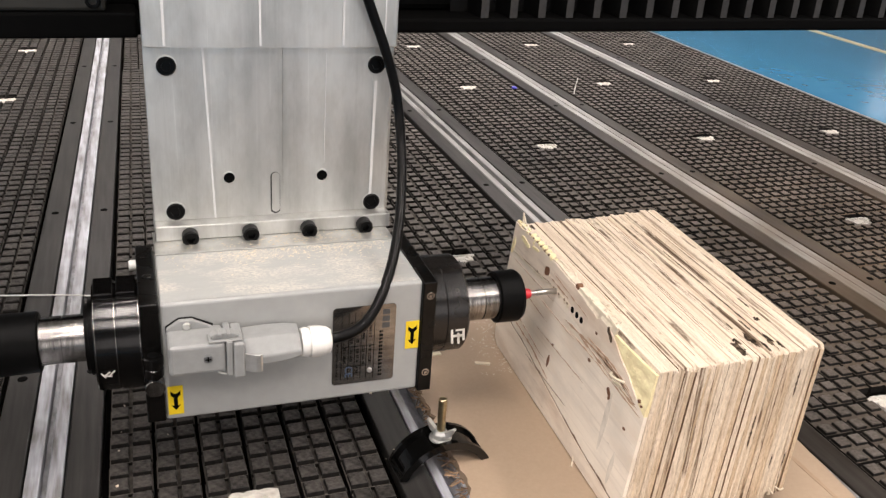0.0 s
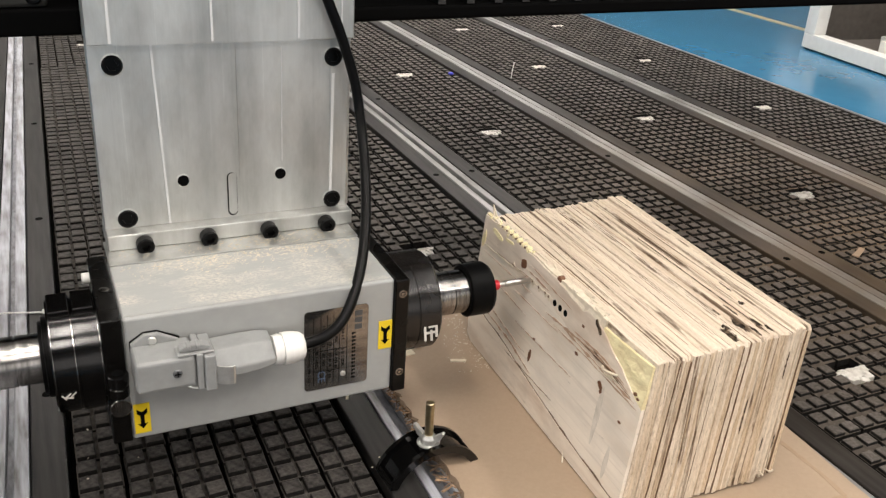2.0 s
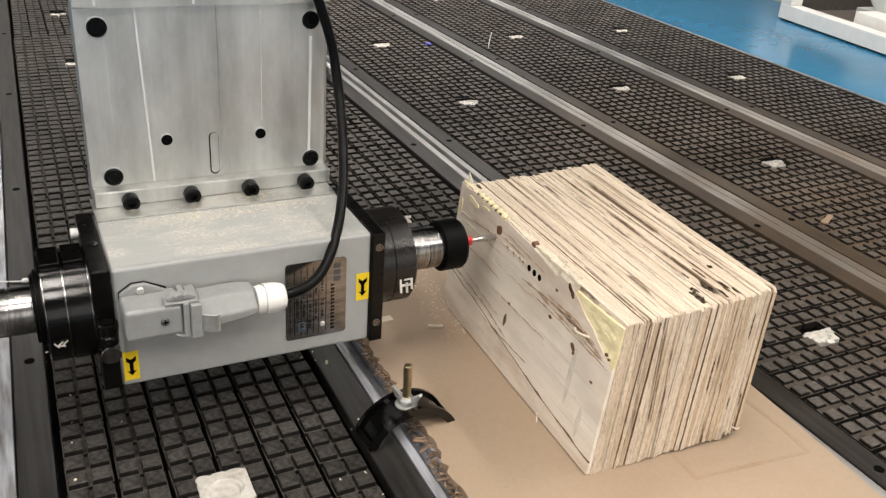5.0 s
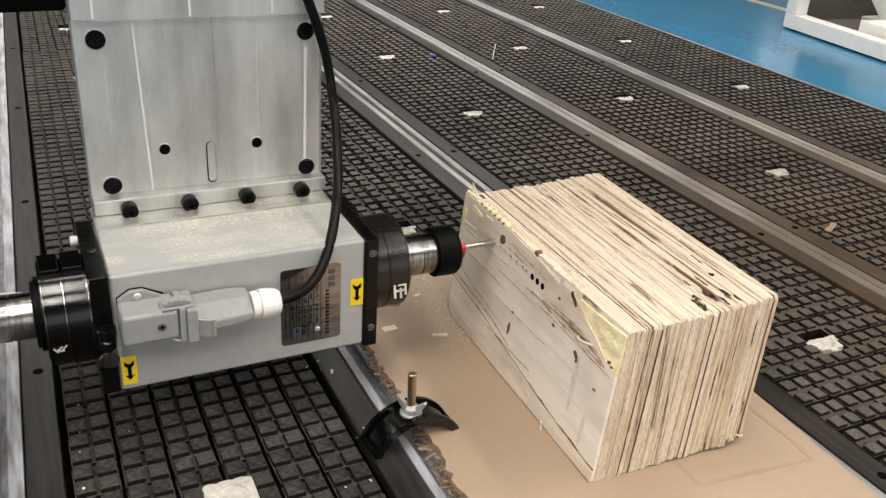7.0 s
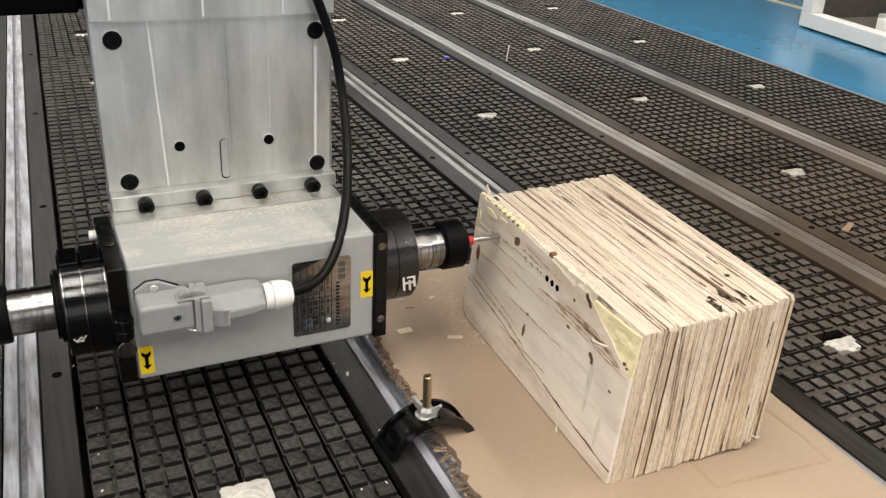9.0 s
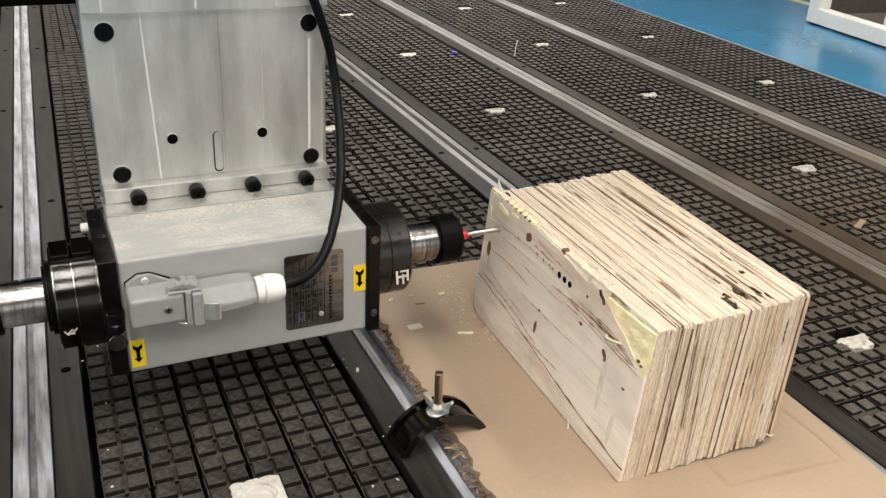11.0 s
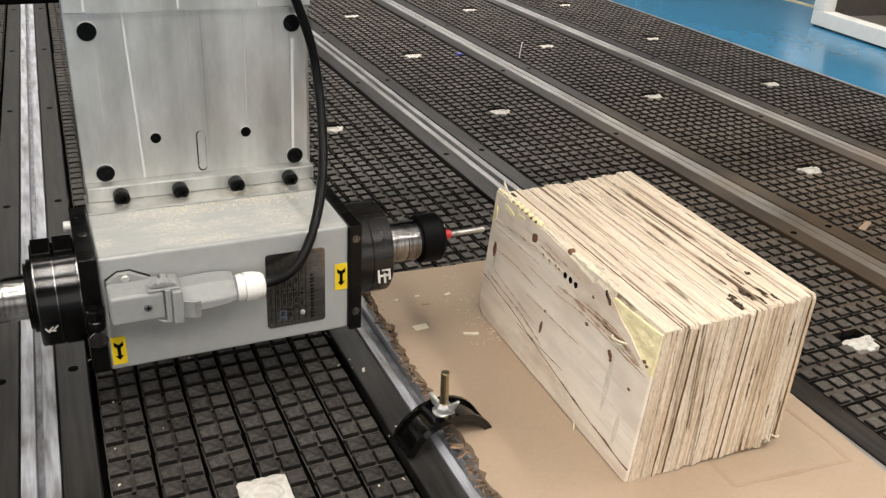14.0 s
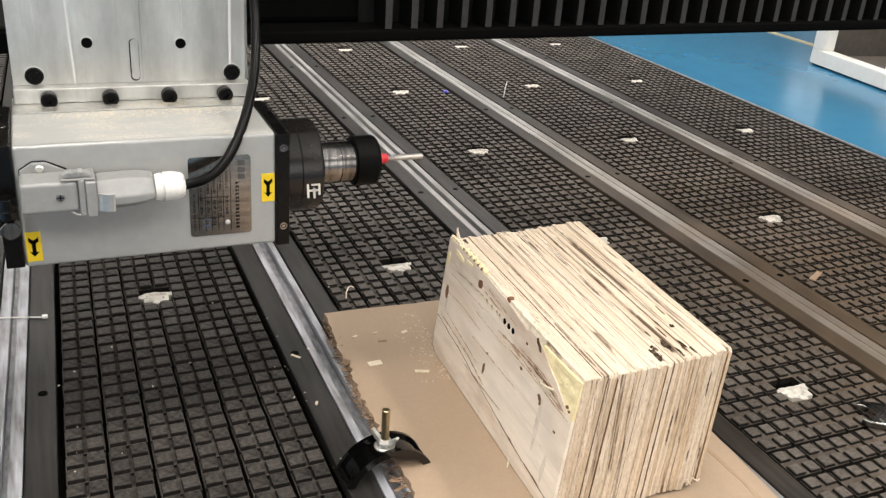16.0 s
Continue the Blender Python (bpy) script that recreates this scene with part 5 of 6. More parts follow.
    part("key_block", bm, BLACK_METAL, nose)
    bm = B()
    for a, b, r in ((0.000, -0.002, 50), (0.0045, 0.000, -35), (0.0060, -0.0030, 10), (0.010, 0.0005, -40)):
        m = Matrix.Translation((a, 0, b)) @ Matrix.Rotation(radians(r), 4, "Y")
        bmesh.ops.create_cube(bm, size=1.0, matrix=m @ Matrix.Diagonal((0.0075, 0.0008, 0.0013, 1)))
    bm.transform(Matrix.Translation((x0 - 0.0410, AY - 0.0418, AZ - 0.0085)) @ Matrix.Rotation(radians(-11), 4, "X") @ Matrix.Diagonal((0.6, 1, 0.6, 1)))
    part("painted_mark", bm, PORT, nose, "white painted mark")
    bm = B()
    lathe(bm, "x", (x0 - 0.0527, AY, AZ), [(0, 0.0180), (-0.0150, 0.0180), (-0.0152, 0.0170), (-0.0162, 0.0170), (-0.0164, 0.0180), (-0.034, 0.0180)], 48)
    part("shaft", bm, SHAFT, head, "bright turned steel shaft")
    bm = B()
    lathe(bm, "x", (x0 - 0.0840, AY, AZ), [(0, 0.0212), (-0.0012, 0.0228), (-0.0285, 0.0230), (-0.0310, 0.0214), (-0.0315, 0.0100)], 48)
    nut = part("collet_nut", bm, NUT, head, "black collet nut cover")
    bm = B()
    rod(bm, "x", (x0 - 0.160, AY, AZ), 0.045, 0.0030, 0.0006, 18)
    part("drill_bit", bm, STEEL, nut, "slim steel drill bit")

    # connector on the front
    cy = yf - 0.0002
    base = part("connector_base", box(B(), -0.6965, -0.6570, cy - 0.0290, cy, 0.1220, 0.1462, 0.0030, 3), CONNECTOR, head, "grey connector base housing")
    bm = prism(B(), [(-0.6960, 0.1410), (-0.6660, 0.1410), (-0.6640, 0.1460), (-0.6780, 0.1535), (-0.6870, 0.1535), (-0.6960, 0.1475)], "y", cy - 0.005, cy, 0.0008)
    ear = part("fixing_ear", bm, CONNECTOR, base)
    # slightly larger black sheet draws the shadow line round the ear
    bm = prism(B(), [(-0.6966, 0.1405), (-0.6648, 0.1405), (-0.6632, 0.1468), (-0.6778, 0.1541), (-0.6872, 0.1541), (-0.6966, 0.1479)], "y", cy - 0.0012, cy + 0.0001)
    part("gasket", bm, CABLE, base, "thin black sheet drawing the shadow line round the ear")
    bm = rod(B(), "y", (-0.6820, cy - 0.0068, 0.1492), 0.003, 0.0030, 0.0008, 18)
    part("screw", bm, ZINC, ear)
    bm = rod(B(), "y", (-0.6697, cy - 0.0304, 0.1347), 0.003, 0.0031, 0.0006, 20)
    sc = part("screw", bm, EDGE_METAL, base)
    # black bars paint the shade of the cross recess
    bm = box(B(), -0.6718, -0.6676, cy - 0.0308, cy - 0.0303, 0.1343, 0.1351)
    box(bm, -0.6701, -0.6693, cy - 0.0308, cy - 0.0303, 0.1326, 0.1368)
    part("cross_recess", bm, INK, sc)
    part("collar", box(B(), -0.6568, -0.6522, cy - 0.0302, cy - 0.0005, 0.1190, 0.1472, 0.0010), CONNECTOR, base)
    part("locking_frame", box(B(), -0.6520, -0.6442, cy - 0.0325, cy - 0.0005, 0.1180, 0.1462, 0.0014, 3), CONNECTOR, base)
    bm = B()
    box(bm, -0.6690, -0.6450, cy - 0.0290, cy - 0.016, 0.1466, 0.1480, 0.0006)
    prism(bm, [(-0.6670, 0.1481), (-0.6480, 0.1481), (-0.6470, 0.1500), (-0.6510, 0.1520), (-0.6560, 0.1528), (-0.6640, 0.1524), (-0.6672, 0.1506)], "y", cy - 0.0262, cy - 0.0185, 0.0008)
    for dx in (0.0, 0.006):
        box(bm, -0.6625 + dx, -0.6598 + dx, cy - 0.0284, cy - 0.0200, 0.1505, 0.1534, 0.0008)
    part("latch", bm, CONNECTOR, base)
    bm = tube(B(), [(-0.6640, cy - 0.024, 0.1222), (-0.6600, cy - 0.026, 0.1195), (-0.6540, cy - 0.027, 0.1190), (-0.6450, cy - 0.026, 0.1200)], 0.0010, 8, 5)
    part("latch_wire", bm, ZINC, base, "steel latch wire")
    bm = B()
    rings = []
    for hx, t, b, d in ((-0.6440, 0.1424, 0.1192, 0.0298), (-0.6240, 0.1432, 0.1196, 0.0298), (-0.6120, 0.1430, 0.1208, 0.0292), (-0.6018, 0.1412, 0.1236, 0.0276)):
        m = (t + b) / 2
        c = (t - b) * 0.24
        pts = [(cy - 0.002, b), (cy - d + 0.009, b), (cy - d, b + c), (cy - d, t - c * 2.0), (cy - d + 0.010, t), (cy - 0.002, t)]
        rings.append([bm.verts.new((hx, p, q)) for p, q in pts])
    for a, b in zip(rings, rings[1:]):
        for i in range(6):
            bm.faces.new((a[i], a[(i + 1) % 6], b[(i + 1) % 6], b[i]))
    bm.faces.new(rings[0])
    bm.faces.new(rings[-1])
    bmesh.ops.bevel(bm, geom=list(bm.edges), offset=0.0011, segments=2, affect="EDGES", profile=0.5)
    hood = part("hood", bm, CONNECTOR, base, "grey tapered connector hood")
    bm = B()
    prof = [(a - 0.0030, b) for a, b in ((-0.6412, -0.0305), (-0.6380, -0.0330), (-0.6335, -0.0350), (-0.6305, -0.0352), (-0.6290, -0.0340), (-0.6294, -0.0334), (-0.6310, -0.0345), (-0.6337, -0.0343), (-0.6380, -0.0322), (-0.6412, -0.0296))]
    prism(bm, [(a, cy + b) for a, b in prof], "z", 0.1222, 0.1365, 0.0003)
    part("latch_lever", bm, ZINC, hood, "bent steel latch lever")
    gz, gy = 0.1330, cy - 0.0175
    bm = B()
    lathe(bm, "x", (-0.6016, gy, gz), [(0, 0.0108), (0.0048, 0.0118), (0.0050, 0.0104), (0.0064, 0.0104), (0.0066, 0.0122), (0.0120, 0.0122), (0.0165, 0.0116), (0.0205, 0.0104), (0.0225, 0.0084), (0.0230, 0.0058)], 8)
    part("cable_gland", bm, WHITE_PLASTIC, hood, "white plastic cable gland")
    bm = tube(B(), [(-0.585, gy, gz), (-0.575, gy + 0.0005, gz + 0.0005), (-0.5630, -0.7262, 0.1368), (-0.5510, -0.7235, 0.1435), (-0.5395, -0.7150, 0.1545), (-0.5280, -0.7000, 0.1690), (-0.5170, -0.6800, 0.1860),
                    (-0.5070, -0.6550, 0.2060), (-0.5000, -0.6300, 0.2340), (-0.4980, -0.6120, 0.2640), (-0.5020, -0.6080, 0.2930), (-0.5130, -0.6080, 0.3270), (-0.5300, -0.6090, 0.3700), (-0.5480, -0.6090, 0.4300)], 0.0041, 18, 8)
    part("cable", bm, CABLE, head, "thick black power cable")

    # nameplate and stickers
    px0, px1, pz0, pz1 = -0.5735, -0.5230, 0.0795, 0.1490
    pw, ph = px1 - px0, pz1 - pz0
    rim = [(cx + 0.003 * math.cos(a), cz + 0.003 * math.sin(a)) for q, (cx, cz) in enumerate(((px1 - 0.003, pz1 - 0.003), (px0 + 0.003, pz1 - 0.003), (px0 + 0.003, pz0 + 0.003), (px1 - 0.003, pz0 + 0.003))) for a in [math.pi / 2 * (q + e / 4) for e in range(5)]]
    plate = part("nameplate", prism(B(), rim, "y", yf - 0.0008, yf - 0.0002), PLATE, head, "brushed metal nameplate with rounded corners")
    # ruled table: long lines with short columns of small print between them
    rules = (0.14, 0.25, 0.35, 0.45, 0.54, 0.66)
    bm = B()
    for f in rules:
        box(bm, px0 + pw * f, px0 + pw * f + 0.00028, yf - 0.0011, yf - 0.0008, pz0 + 0.004, pz1 - 0.005)
    for g, a, b in ((0.49, 0.14, 0.66), (0.23, 0.14, 0.54)):
        box(bm, px0 + pw * a, px0 + pw * b, yf - 0.0011, yf - 0.0008, pz0 + ph * g, pz0 + ph * g + 0.00028)
    part("table_rule", bm, INK, plate, kind="stuff")
    bm = B()
    for f, lo, hi in ((0.06, 0.08, 0.55), (0.17, 0.28, 0.62), (0.28, 0.30, 0.46), (0.28, 0.54, 0.80), (0.38, 0.28, 0.46), (0.38, 0.54, 0.80), (0.475, 0.25, 0.47), (0.475, 0.58, 0.86), (0.58, 0.26, 0.47), (0.58, 0.60, 0.86)):
        z, w = pz0 + ph * lo, 0.0012 if f < 0.1 else 0.0020
        while z < pz0 + ph * hi:
            box(bm, px0 + pw * f, px0 + pw * f + w * 0.35, yf - 0.0011, yf - 0.0008, z, z + 0.0007)
            box(bm, px0 + pw * f + w * rng.uniform(0.40, 0.65), px0 + pw * f + w, yf - 0.0011, yf - 0.0008, z + rng.choice((0.0, 0.0003)), z + rng.uniform(0.0005, 0.0010))
            z += rng.choice((0.0013, 0.0014, 0.0015, 0.0026))
    part("print_field", bm, INK, plate, "columns of small unreadable print", "stuff")
    bm = B()
    z = pz0 + ph * 0.07
    while z < pz0 + ph * 0.68:
        box(bm, px1 - pw * 0.255, px1 - pw * 0.230, yf - 0.0011, yf - 0.0008, z, z + 0.0018)
        box(bm, px1 - pw * 0.222, px1 - pw * 0.200, yf - 0.0011, yf - 0.0008, z + rng.choice((0.0, 0.0006)), z + 0.0018)
        z += 0.0033
    part("type_bar", bm, INK, plate, kind="stuff")
    bm = B()
    for a, b in ((0.70, 0.765), (0.785, 0.85), (0.87, 0.935)):
        box(bm, px1 - pw * 0.215, px1 - pw * 0.10, yf - 0.0011, yf - 0.0008, pz0 + ph * a, pz0 + ph * b)
    part("maker_mark", bm, PRINT, plate, "plain dark maker mark")
    for words, size, dx, dz in (("CE", 0.0085, 0.0105, 0.0165), ("IP 54", 0.0036, 0.0185, 0.0165)):
        cu = bpy.data.curves.new("lettering", "FONT")
        cu.body, cu.size, cu.extrude = words, size, 0.0001
        cu.materials.append(BLUE_PRINT if words == "CE" else INK)
        txt = new("lettering", cu)
        txt.parent = plate
        txt.matrix_basis = rooted(plate).inverted() @ Matrix(((0, 1, 0, px0 + dx), (0, 0, -1, yf - 0.0010), (-1, 0, 0, pz0 + dz), (0, 0, 0, 1)))
    part("rivet", rod(B(), "y", (px1 - 0.020, yf - 0.0022, pz0 + 0.011), 0.0016, 0.0021, 0.0006, 14), ZINC, plate)
    for cx, cz in ((-0.6925, 0.0840), (-0.5086, 0.1185)):
        st = part("sticker", box(B(), cx - 0.0055, cx + 0.0055, yf - 0.0006, yf - 0.0002, cz - 0.0125, cz + 0.0125), YELLOW, head, "yellow sticker with a black arrow")
        arrow = [(0, -0.0085), (0.0034, -0.0042), (0.0014, -0.0046), (0.0014, 0.0024), (0.0036, 0.0046), (0.0036, 0.0082), (0.0012, 0.0062), (0, 0.0056), (-0.0012, 0.0062), (-0.0036, 0.0082), (-0.0036, 0.0046), (-0.0014, 0.0024), (-0.0014, -0.0046), (-0.0034, -0.0042)]
        part("arrow", prism(B(), [(cx + a, cz + b) for a, b in arrow], "y", yf - 0.0009, yf - 0.0006), INK, st)

    # aluminium bracket and slide plates
    part("foot_plate", box(B(), x0 + 0.001, x1 - 0.001, -0.6270, yb + 0.03, zt + 0.0002, zt + 0.0014, 0.0004), ALU, head, "milled aluminium foot plate")
    fl = part("foot_flange", box(B(), -0.6970, -0.5000, -0.6030, -0.5640, zt + 0.0016, 0.1800, 0.0010), ALU, head, "milled aluminium flange")
    for x in (-0.6700, -0.6213, -0.5725, -0.5238):
        cap_screw((x, -0.6125, 0.1718), 0.0066, 0.0094, fl)
    py = -0.5900
    lft, rgt = -0.6965, -0.4990
    wide = [(lft, -0.566), (lft, py), (-0.6484, py + 0.0002), (-0.6462, py), (-0.5918, py), (-0.5912, py + 0.0004), (-0.5170, py), (-0.5160, py - 0.0006), (rgt - 0.003, py - 0.0006), (rgt, py + 0.002), (rgt, -0.566)]
    sl = part("slide_plate", prism(B(), wide, "z", 0.1802, 0.3235), ALU, head, "milled aluminium slide plate")
    for x, z in ((-0.6795, 0.1880), (-0.5140, 0.1870), (-0.6805, 0.3085), (-0.5140, 0.3085)):
        bm = B()
        lathe(bm, "y", (x, py - 0.0009, z), [(0, 0.0076), (0.0002, 0.0084), (0.002, 0.0084)], 30)
        cb = part("counterbore", bm, ALU, sl)
        cap_screw((x, py - 0.0022, z), 0.0075, 0.003, cb, deep=0.0010)
    for x, z in ((-0.6358, 0.2155), (-0.5584, 0.2140)):
        bm = B()
        lathe(bm, "y", (x, py - 0.0009, z), [(0, 0.0046), (0.0002, 0.0054), (0.002, 0.0054)], 24)
        rim = part("bore_rim", bm, ALU, sl)
        # black disc paints the shade down the bore
        bm = B()
        lathe(bm, "y", (x, py - 0.0012, z), [(0, 0.0045), (0.002, 0.0045)], 24)
        part("bore", bm, INK, rim, "black disc painting a bore's shade")
    def stadium(r, half):
        return [(-0.5980 + r * math.cos(a), 0.2000 + (half if math.sin(a) > 0 else -half) + r * math.sin(a)) for a in [math.pi * (i + 0.5) / 10 for i in range(20)]]
    # dark stadium under an off-centre face paints the slot's shade
    bm = prism(B(), stadium(0.0040, 0.0145), "y", py - 0.0008, py + 0.001)
    rim = part("key_slot_rim", bm, FLANGE, sl)
    part("key_slot", prism(B(), [(a + 0.0004, b + 0.0006) for a, b in stadium(0.0034, 0.0143)], "y", py - 0.0009, py + 0.001), ALU, rim, "milled key slot")
    # pale strips paint bright reflections on the lower plate
    for xa, xb, z0, z1, w in ((-0.6530, -0.6478, 0.1804, 0.3230, 0.0008), (-0.5140, -0.5156, 0.1900, 0.2950, 0.0011), (-0.5560, -0.5566, 0.225, 0.3180, 0.0002)):
        bm = B()
        prism(bm, [(xb - w, z0), (xb + w, z0), (xa + w, z1), (xa - w, z1)], "y", py - 0.0010, py + 0.0004)
        part("scraped_line", bm, GLINT_ALU, sl, "pale strip painting a bright reflection along the plate")
    uy = -0.5960
    up = [(lft, -0.560), (lft, uy), (-0.6780, uy), (-0.6180, uy), (-0.5450, uy), (rgt - 0.001, uy - 0.001), (rgt, uy), (rgt, -0.560)]
    usl = part("upper_slide_plate", prism(B(), up, "z", 0.3237, 0.95, 0.0014), ALU, head, "milled aluminium upper slide plate")
    # reflections on the upper plate, painted as pale strips too
    for xa, xb, w in ((-0.6825, -0.6812, 0.0010), (-0.6110, -0.6095, 0.0008), (-0.5445, -0.5438, 0.0008), (-0.5100, -0.5095, 0.0005)):
        bm = prism(B(), [(xb - w, 0.3255), (xb + w, 0.3255), (xa + w, 0.94), (xa - w, 0.94)], "y", uy - 0.0015, uy + 0.0004)
        part("scraped_line", bm, GLINT_ALU, usl, "pale strip painting a bright reflection along the plate")


build_head()

# ---- the gantry ----
gantry = thing("gantry_beam", pose(0, -0.45, 0.318), "black gantry beam with pleated dust bellows", "gantry")


def build_gantry():
    gx0, gx1 = -1.25, 1.12
    part("beam", box(B(), gx0, gx1, -0.46, -0.20, 0.3320, 1.15, 0.006), BEAM, gantry)
    part("lip", box(B(), gx0, gx1, -0.5000, -0.44, 0.3180, 0.3315, 0.003), BEAM, gantry, "black lower lip of the beam")
    bm = B()
    n = 51
    xs = [-0.40 + (gx1 + 0.40) * i / n for i in range(n + 1)]
    prev = None
    for i, x in enumerate(xs):
        for x2, y2 in ((x, -0.4660), (x + 0.0180, -0.4660), (x + 0.0195, -0.4995), (x + 0.0272, -0.4995)):
            pair = [bm.verts.new((x2, y2, 0.3320)), bm.verts.new((x2, y2, 1.15))]
            if prev:
                # ridge fronts take the lit copy, folds the black one
                bm.faces.new((prev[0], pair[0], pair[1], prev[1])).material_index = int(abs(y2 + 0.4995) < 0.0001 and x2 > x + 0.024)
            prev = pair
    part("bellows", bm, [BELLOWS, BELLOWS_LIT], gantry, "black pleated dust bellows")
    cov = part("cover", box(B(), gx0, -0.7130, -0.4980, -0.462, 0.3375, 1.15, 0.003), COVER, gantry, "dark sheet metal cover")
    part("rail_block", box(B(), gx0, -0.690, -0.5030, -0.45, 0.3162, 0.3370, 0.002), BEAM, gantry, "black lower block of the beam")
    cap_screw((-0.7230, -0.5005, 0.3460), 0.0062, 0.006, cov)
    for x in (gx0 + 0.03, gx1 - 0.03):
        part("upright", box(B(), x - 0.06, x + 0.06, -0.46, -0.22, FLOOR_Z, 0.3470, 0.006), BEAM, gantry)


build_gantry()
carriage = thing("carriage", pose(-0.6, -0.53, 0.36), "black carriage behind the aluminium slide", "carriage")
part("block", box(B(), -0.690, -0.512, -0.5585, -0.5010, 0.350, 0.82, 0.004), BEAM, carriage)


# ---- things on and round the table ----
def small_things():
    for x, y, r, w, d, mat in ((-0.432, -0.6495, 2, 0.0150, 0.0085, CHIP), (-0.3895, -0.6787, -20, 0.0150, 0.0042, CHIP), (-0.4086, -0.6073, -12, 0.0095, 0.0036, SCORE), (-0.4352, -0.5909, 20, 0.0060, 0.0032, CHIP), (-0.3786, -0.5972, 15, 0.0075, 0.0036, CHIP), (-0.411, -0.5898, 0, 0.0050, 0.0020, CHIP)):
        c = thing("wood_chip", pose(x, y, BOARD_TOP), "brown wood chip on the fibreboard" if mat is SCORE else "pale thin wood chip on the fibreboard", "wood chip", "wood chips")
        bm = box(B(), -w / 2, w / 2, -d / 2, d / 2, 0, 0.0012)
        for v in bm.verts:
            v.co.z += 0.0010 * (v.co.x / w) ** 2
        bm.transform(pose(x, y, BOARD_TOP, 0, 0, r))
        part("flake", bm, mat, c)
    c = thing("wood_chip", pose(0.230, -0.611, 0.0), "brown curled wood chip lying on the slot strip", "wood chip", "wood chips")
    bm = box(B(), -0.013, 0.013, -0.0045, 0.0045, 0, 0.0014)
    for v in bm.verts:
        v.co.z += 0.0010 + 0.0030 * (v.co.y / 0.0045) ** 2 * (v.co.x > 0)
        v.co.y *= 1.0 - 18 * max(v.co.x, 0)
    bm.transform(pose(0.230, -0.611, 0.0, 0, 0, 25))
    part("flake", bm, SCORE, c)
    rng = random.Random(5)
    bm = B()
    for i in range(420):
        y = rng.uniform(-0.70, -0.555)
        x = rng.gauss(-0.352, 0.015) + 0.16 * (y + 0.60)
        if x > -0.366 + 0.056 * (y + 0.66) + 0.012 or x < -0.445:
            continue
        s = rng.uniform(0.0003, 0.0009)
        t = Matrix.Translation((x, y, BOARD_TOP + s * 0.3)) @ Euler((rng.random(), rng.random(), rng.random() * 3)).to_matrix().to_4x4()
        bmesh.ops.create_cube(bm, size=1.0, matrix=t @ Matrix.Diagonal((s * rng.uniform(1, 3), s, s * 0.5, 1)))
    part("sawdust", bm, CHIP, None, "fine pale sawdust on the fibreboard", "stuff")["category"] = "sawdust"
    bm = B()
    for i in range(46):
        edge = rng.choice((-0.525, -0.735, -0.515, -0.4315, -0.4300, -0.5235, None))
        x = rng.uniform(-0.74, -0.52) if edge is None else edge + rng.gauss(0, 0.004)
        y, q = rng.uniform(-1.05, -0.45), rng.uniform(0.0005, 0.0016)
        t = Matrix.Translation((x, y, q * 0.3)) @ Euler((rng.random(), rng.random(), rng.random() * 3)).to_matrix().to_4x4()
        bmesh.ops.create_cube(bm, size=1.0, matrix=t @ Matrix.Diagonal((q * rng.uniform(1, 2.5), q, q * 0.6, 1)))
    part("crumbs", bm, CHIP, None, "scattered pale crumbs of wood on the grid", "stuff")["category"] = "crumbs"
    h = thing("wood_curl", pose(-0.410, -0.4834, 0.0), "thin pale curl of wood on the grid", "wood curl")
    part("strand", tube(B(), [(-0.412, -0.487, 0.0008), (-0.410, -0.480, 0.004), (-0.403, -0.470, 0.007), (-0.396, -0.468, 0.004)], 0.0007, 6, 5), CHIP, h)
    for x, y, r, ln in ((-0.5071, -0.6884, 70, 0.0060), (-0.5045, -0.5973, -50, 0.0120), (-0.4877, -0.5864, 0, 0.0030)):
        c = thing("wood_chip", pose(x, y, 0.0), "small pale wood splinter on the slot strip", "wood chip", "wood chips")
        bm = box(B(), -ln / 2, ln / 2, -0.0013, 0.0013, 0.0002, 0.0014, 0.0003)
        bm.transform(pose(x, y, 0.0, 0, 0, r))
        part("flake", bm, CHIP, c)
    h = thing("plastic_thread", pose(0.211, 0.316, 0.0), "short white thread standing on the table", "thread")
    part("strand", tube(B(), [(0.211, 0.316, 0.0), (0.212, 0.316, 0.015), (0.216, 0.317, 0.033)], 0.0009, 6, 4), WHITE_PLASTIC, h)
    h = thing("cable_tie", pose(-0.752, -0.436, 0.0), "thin white cable tie lying on the table", "cable tie")
    part("tail", tube(B(), [(-0.752, -0.436, 0.0012), (-0.79, -0.427, 0.002), (-0.86, -0.412, 0.0014)], 0.0009, 6, 4), WHITE_PLASTIC, h)
    part("tie_head", box(B(), -0.7545, -0.7485, -0.4385, -0.4335, 0.0004, 0.0040, 0.0008), WHITE_PLASTIC, h)
    d = thing("blue_cap", pose(0.094, 0.374, 0.0), "small blue plastic scrap lying on the grid", "scrap")
    part("cap", rod(B(), "z", (0.094, 0.374, -0.001), 0.004, 0.006, 0.001, 12), plain("blue_plastic", (0.05, 0.06, 0.5), 0.4), d)
    # open-ended spanner
    sp = thing("spanner", pose(0.026, -0.884, 0.0), "chrome open-ended spanner lying on the grid", "spanner")
    out = [(0.30, -0.010), (0.035, -0.0085), (0.016, -0.017), (0.002, -0.016), (-0.004, -0.011), (0.008, -0.008), (0.013, 0.000), (0.008, 0.008), (-0.004, 0.011), (0.002, 0.016), (0.016, 0.017), (0.035, 0.0085), (0.30, 0.010)]
    bm = prism(B(), out, "z", 0.0003, 0.007, 0.0012)
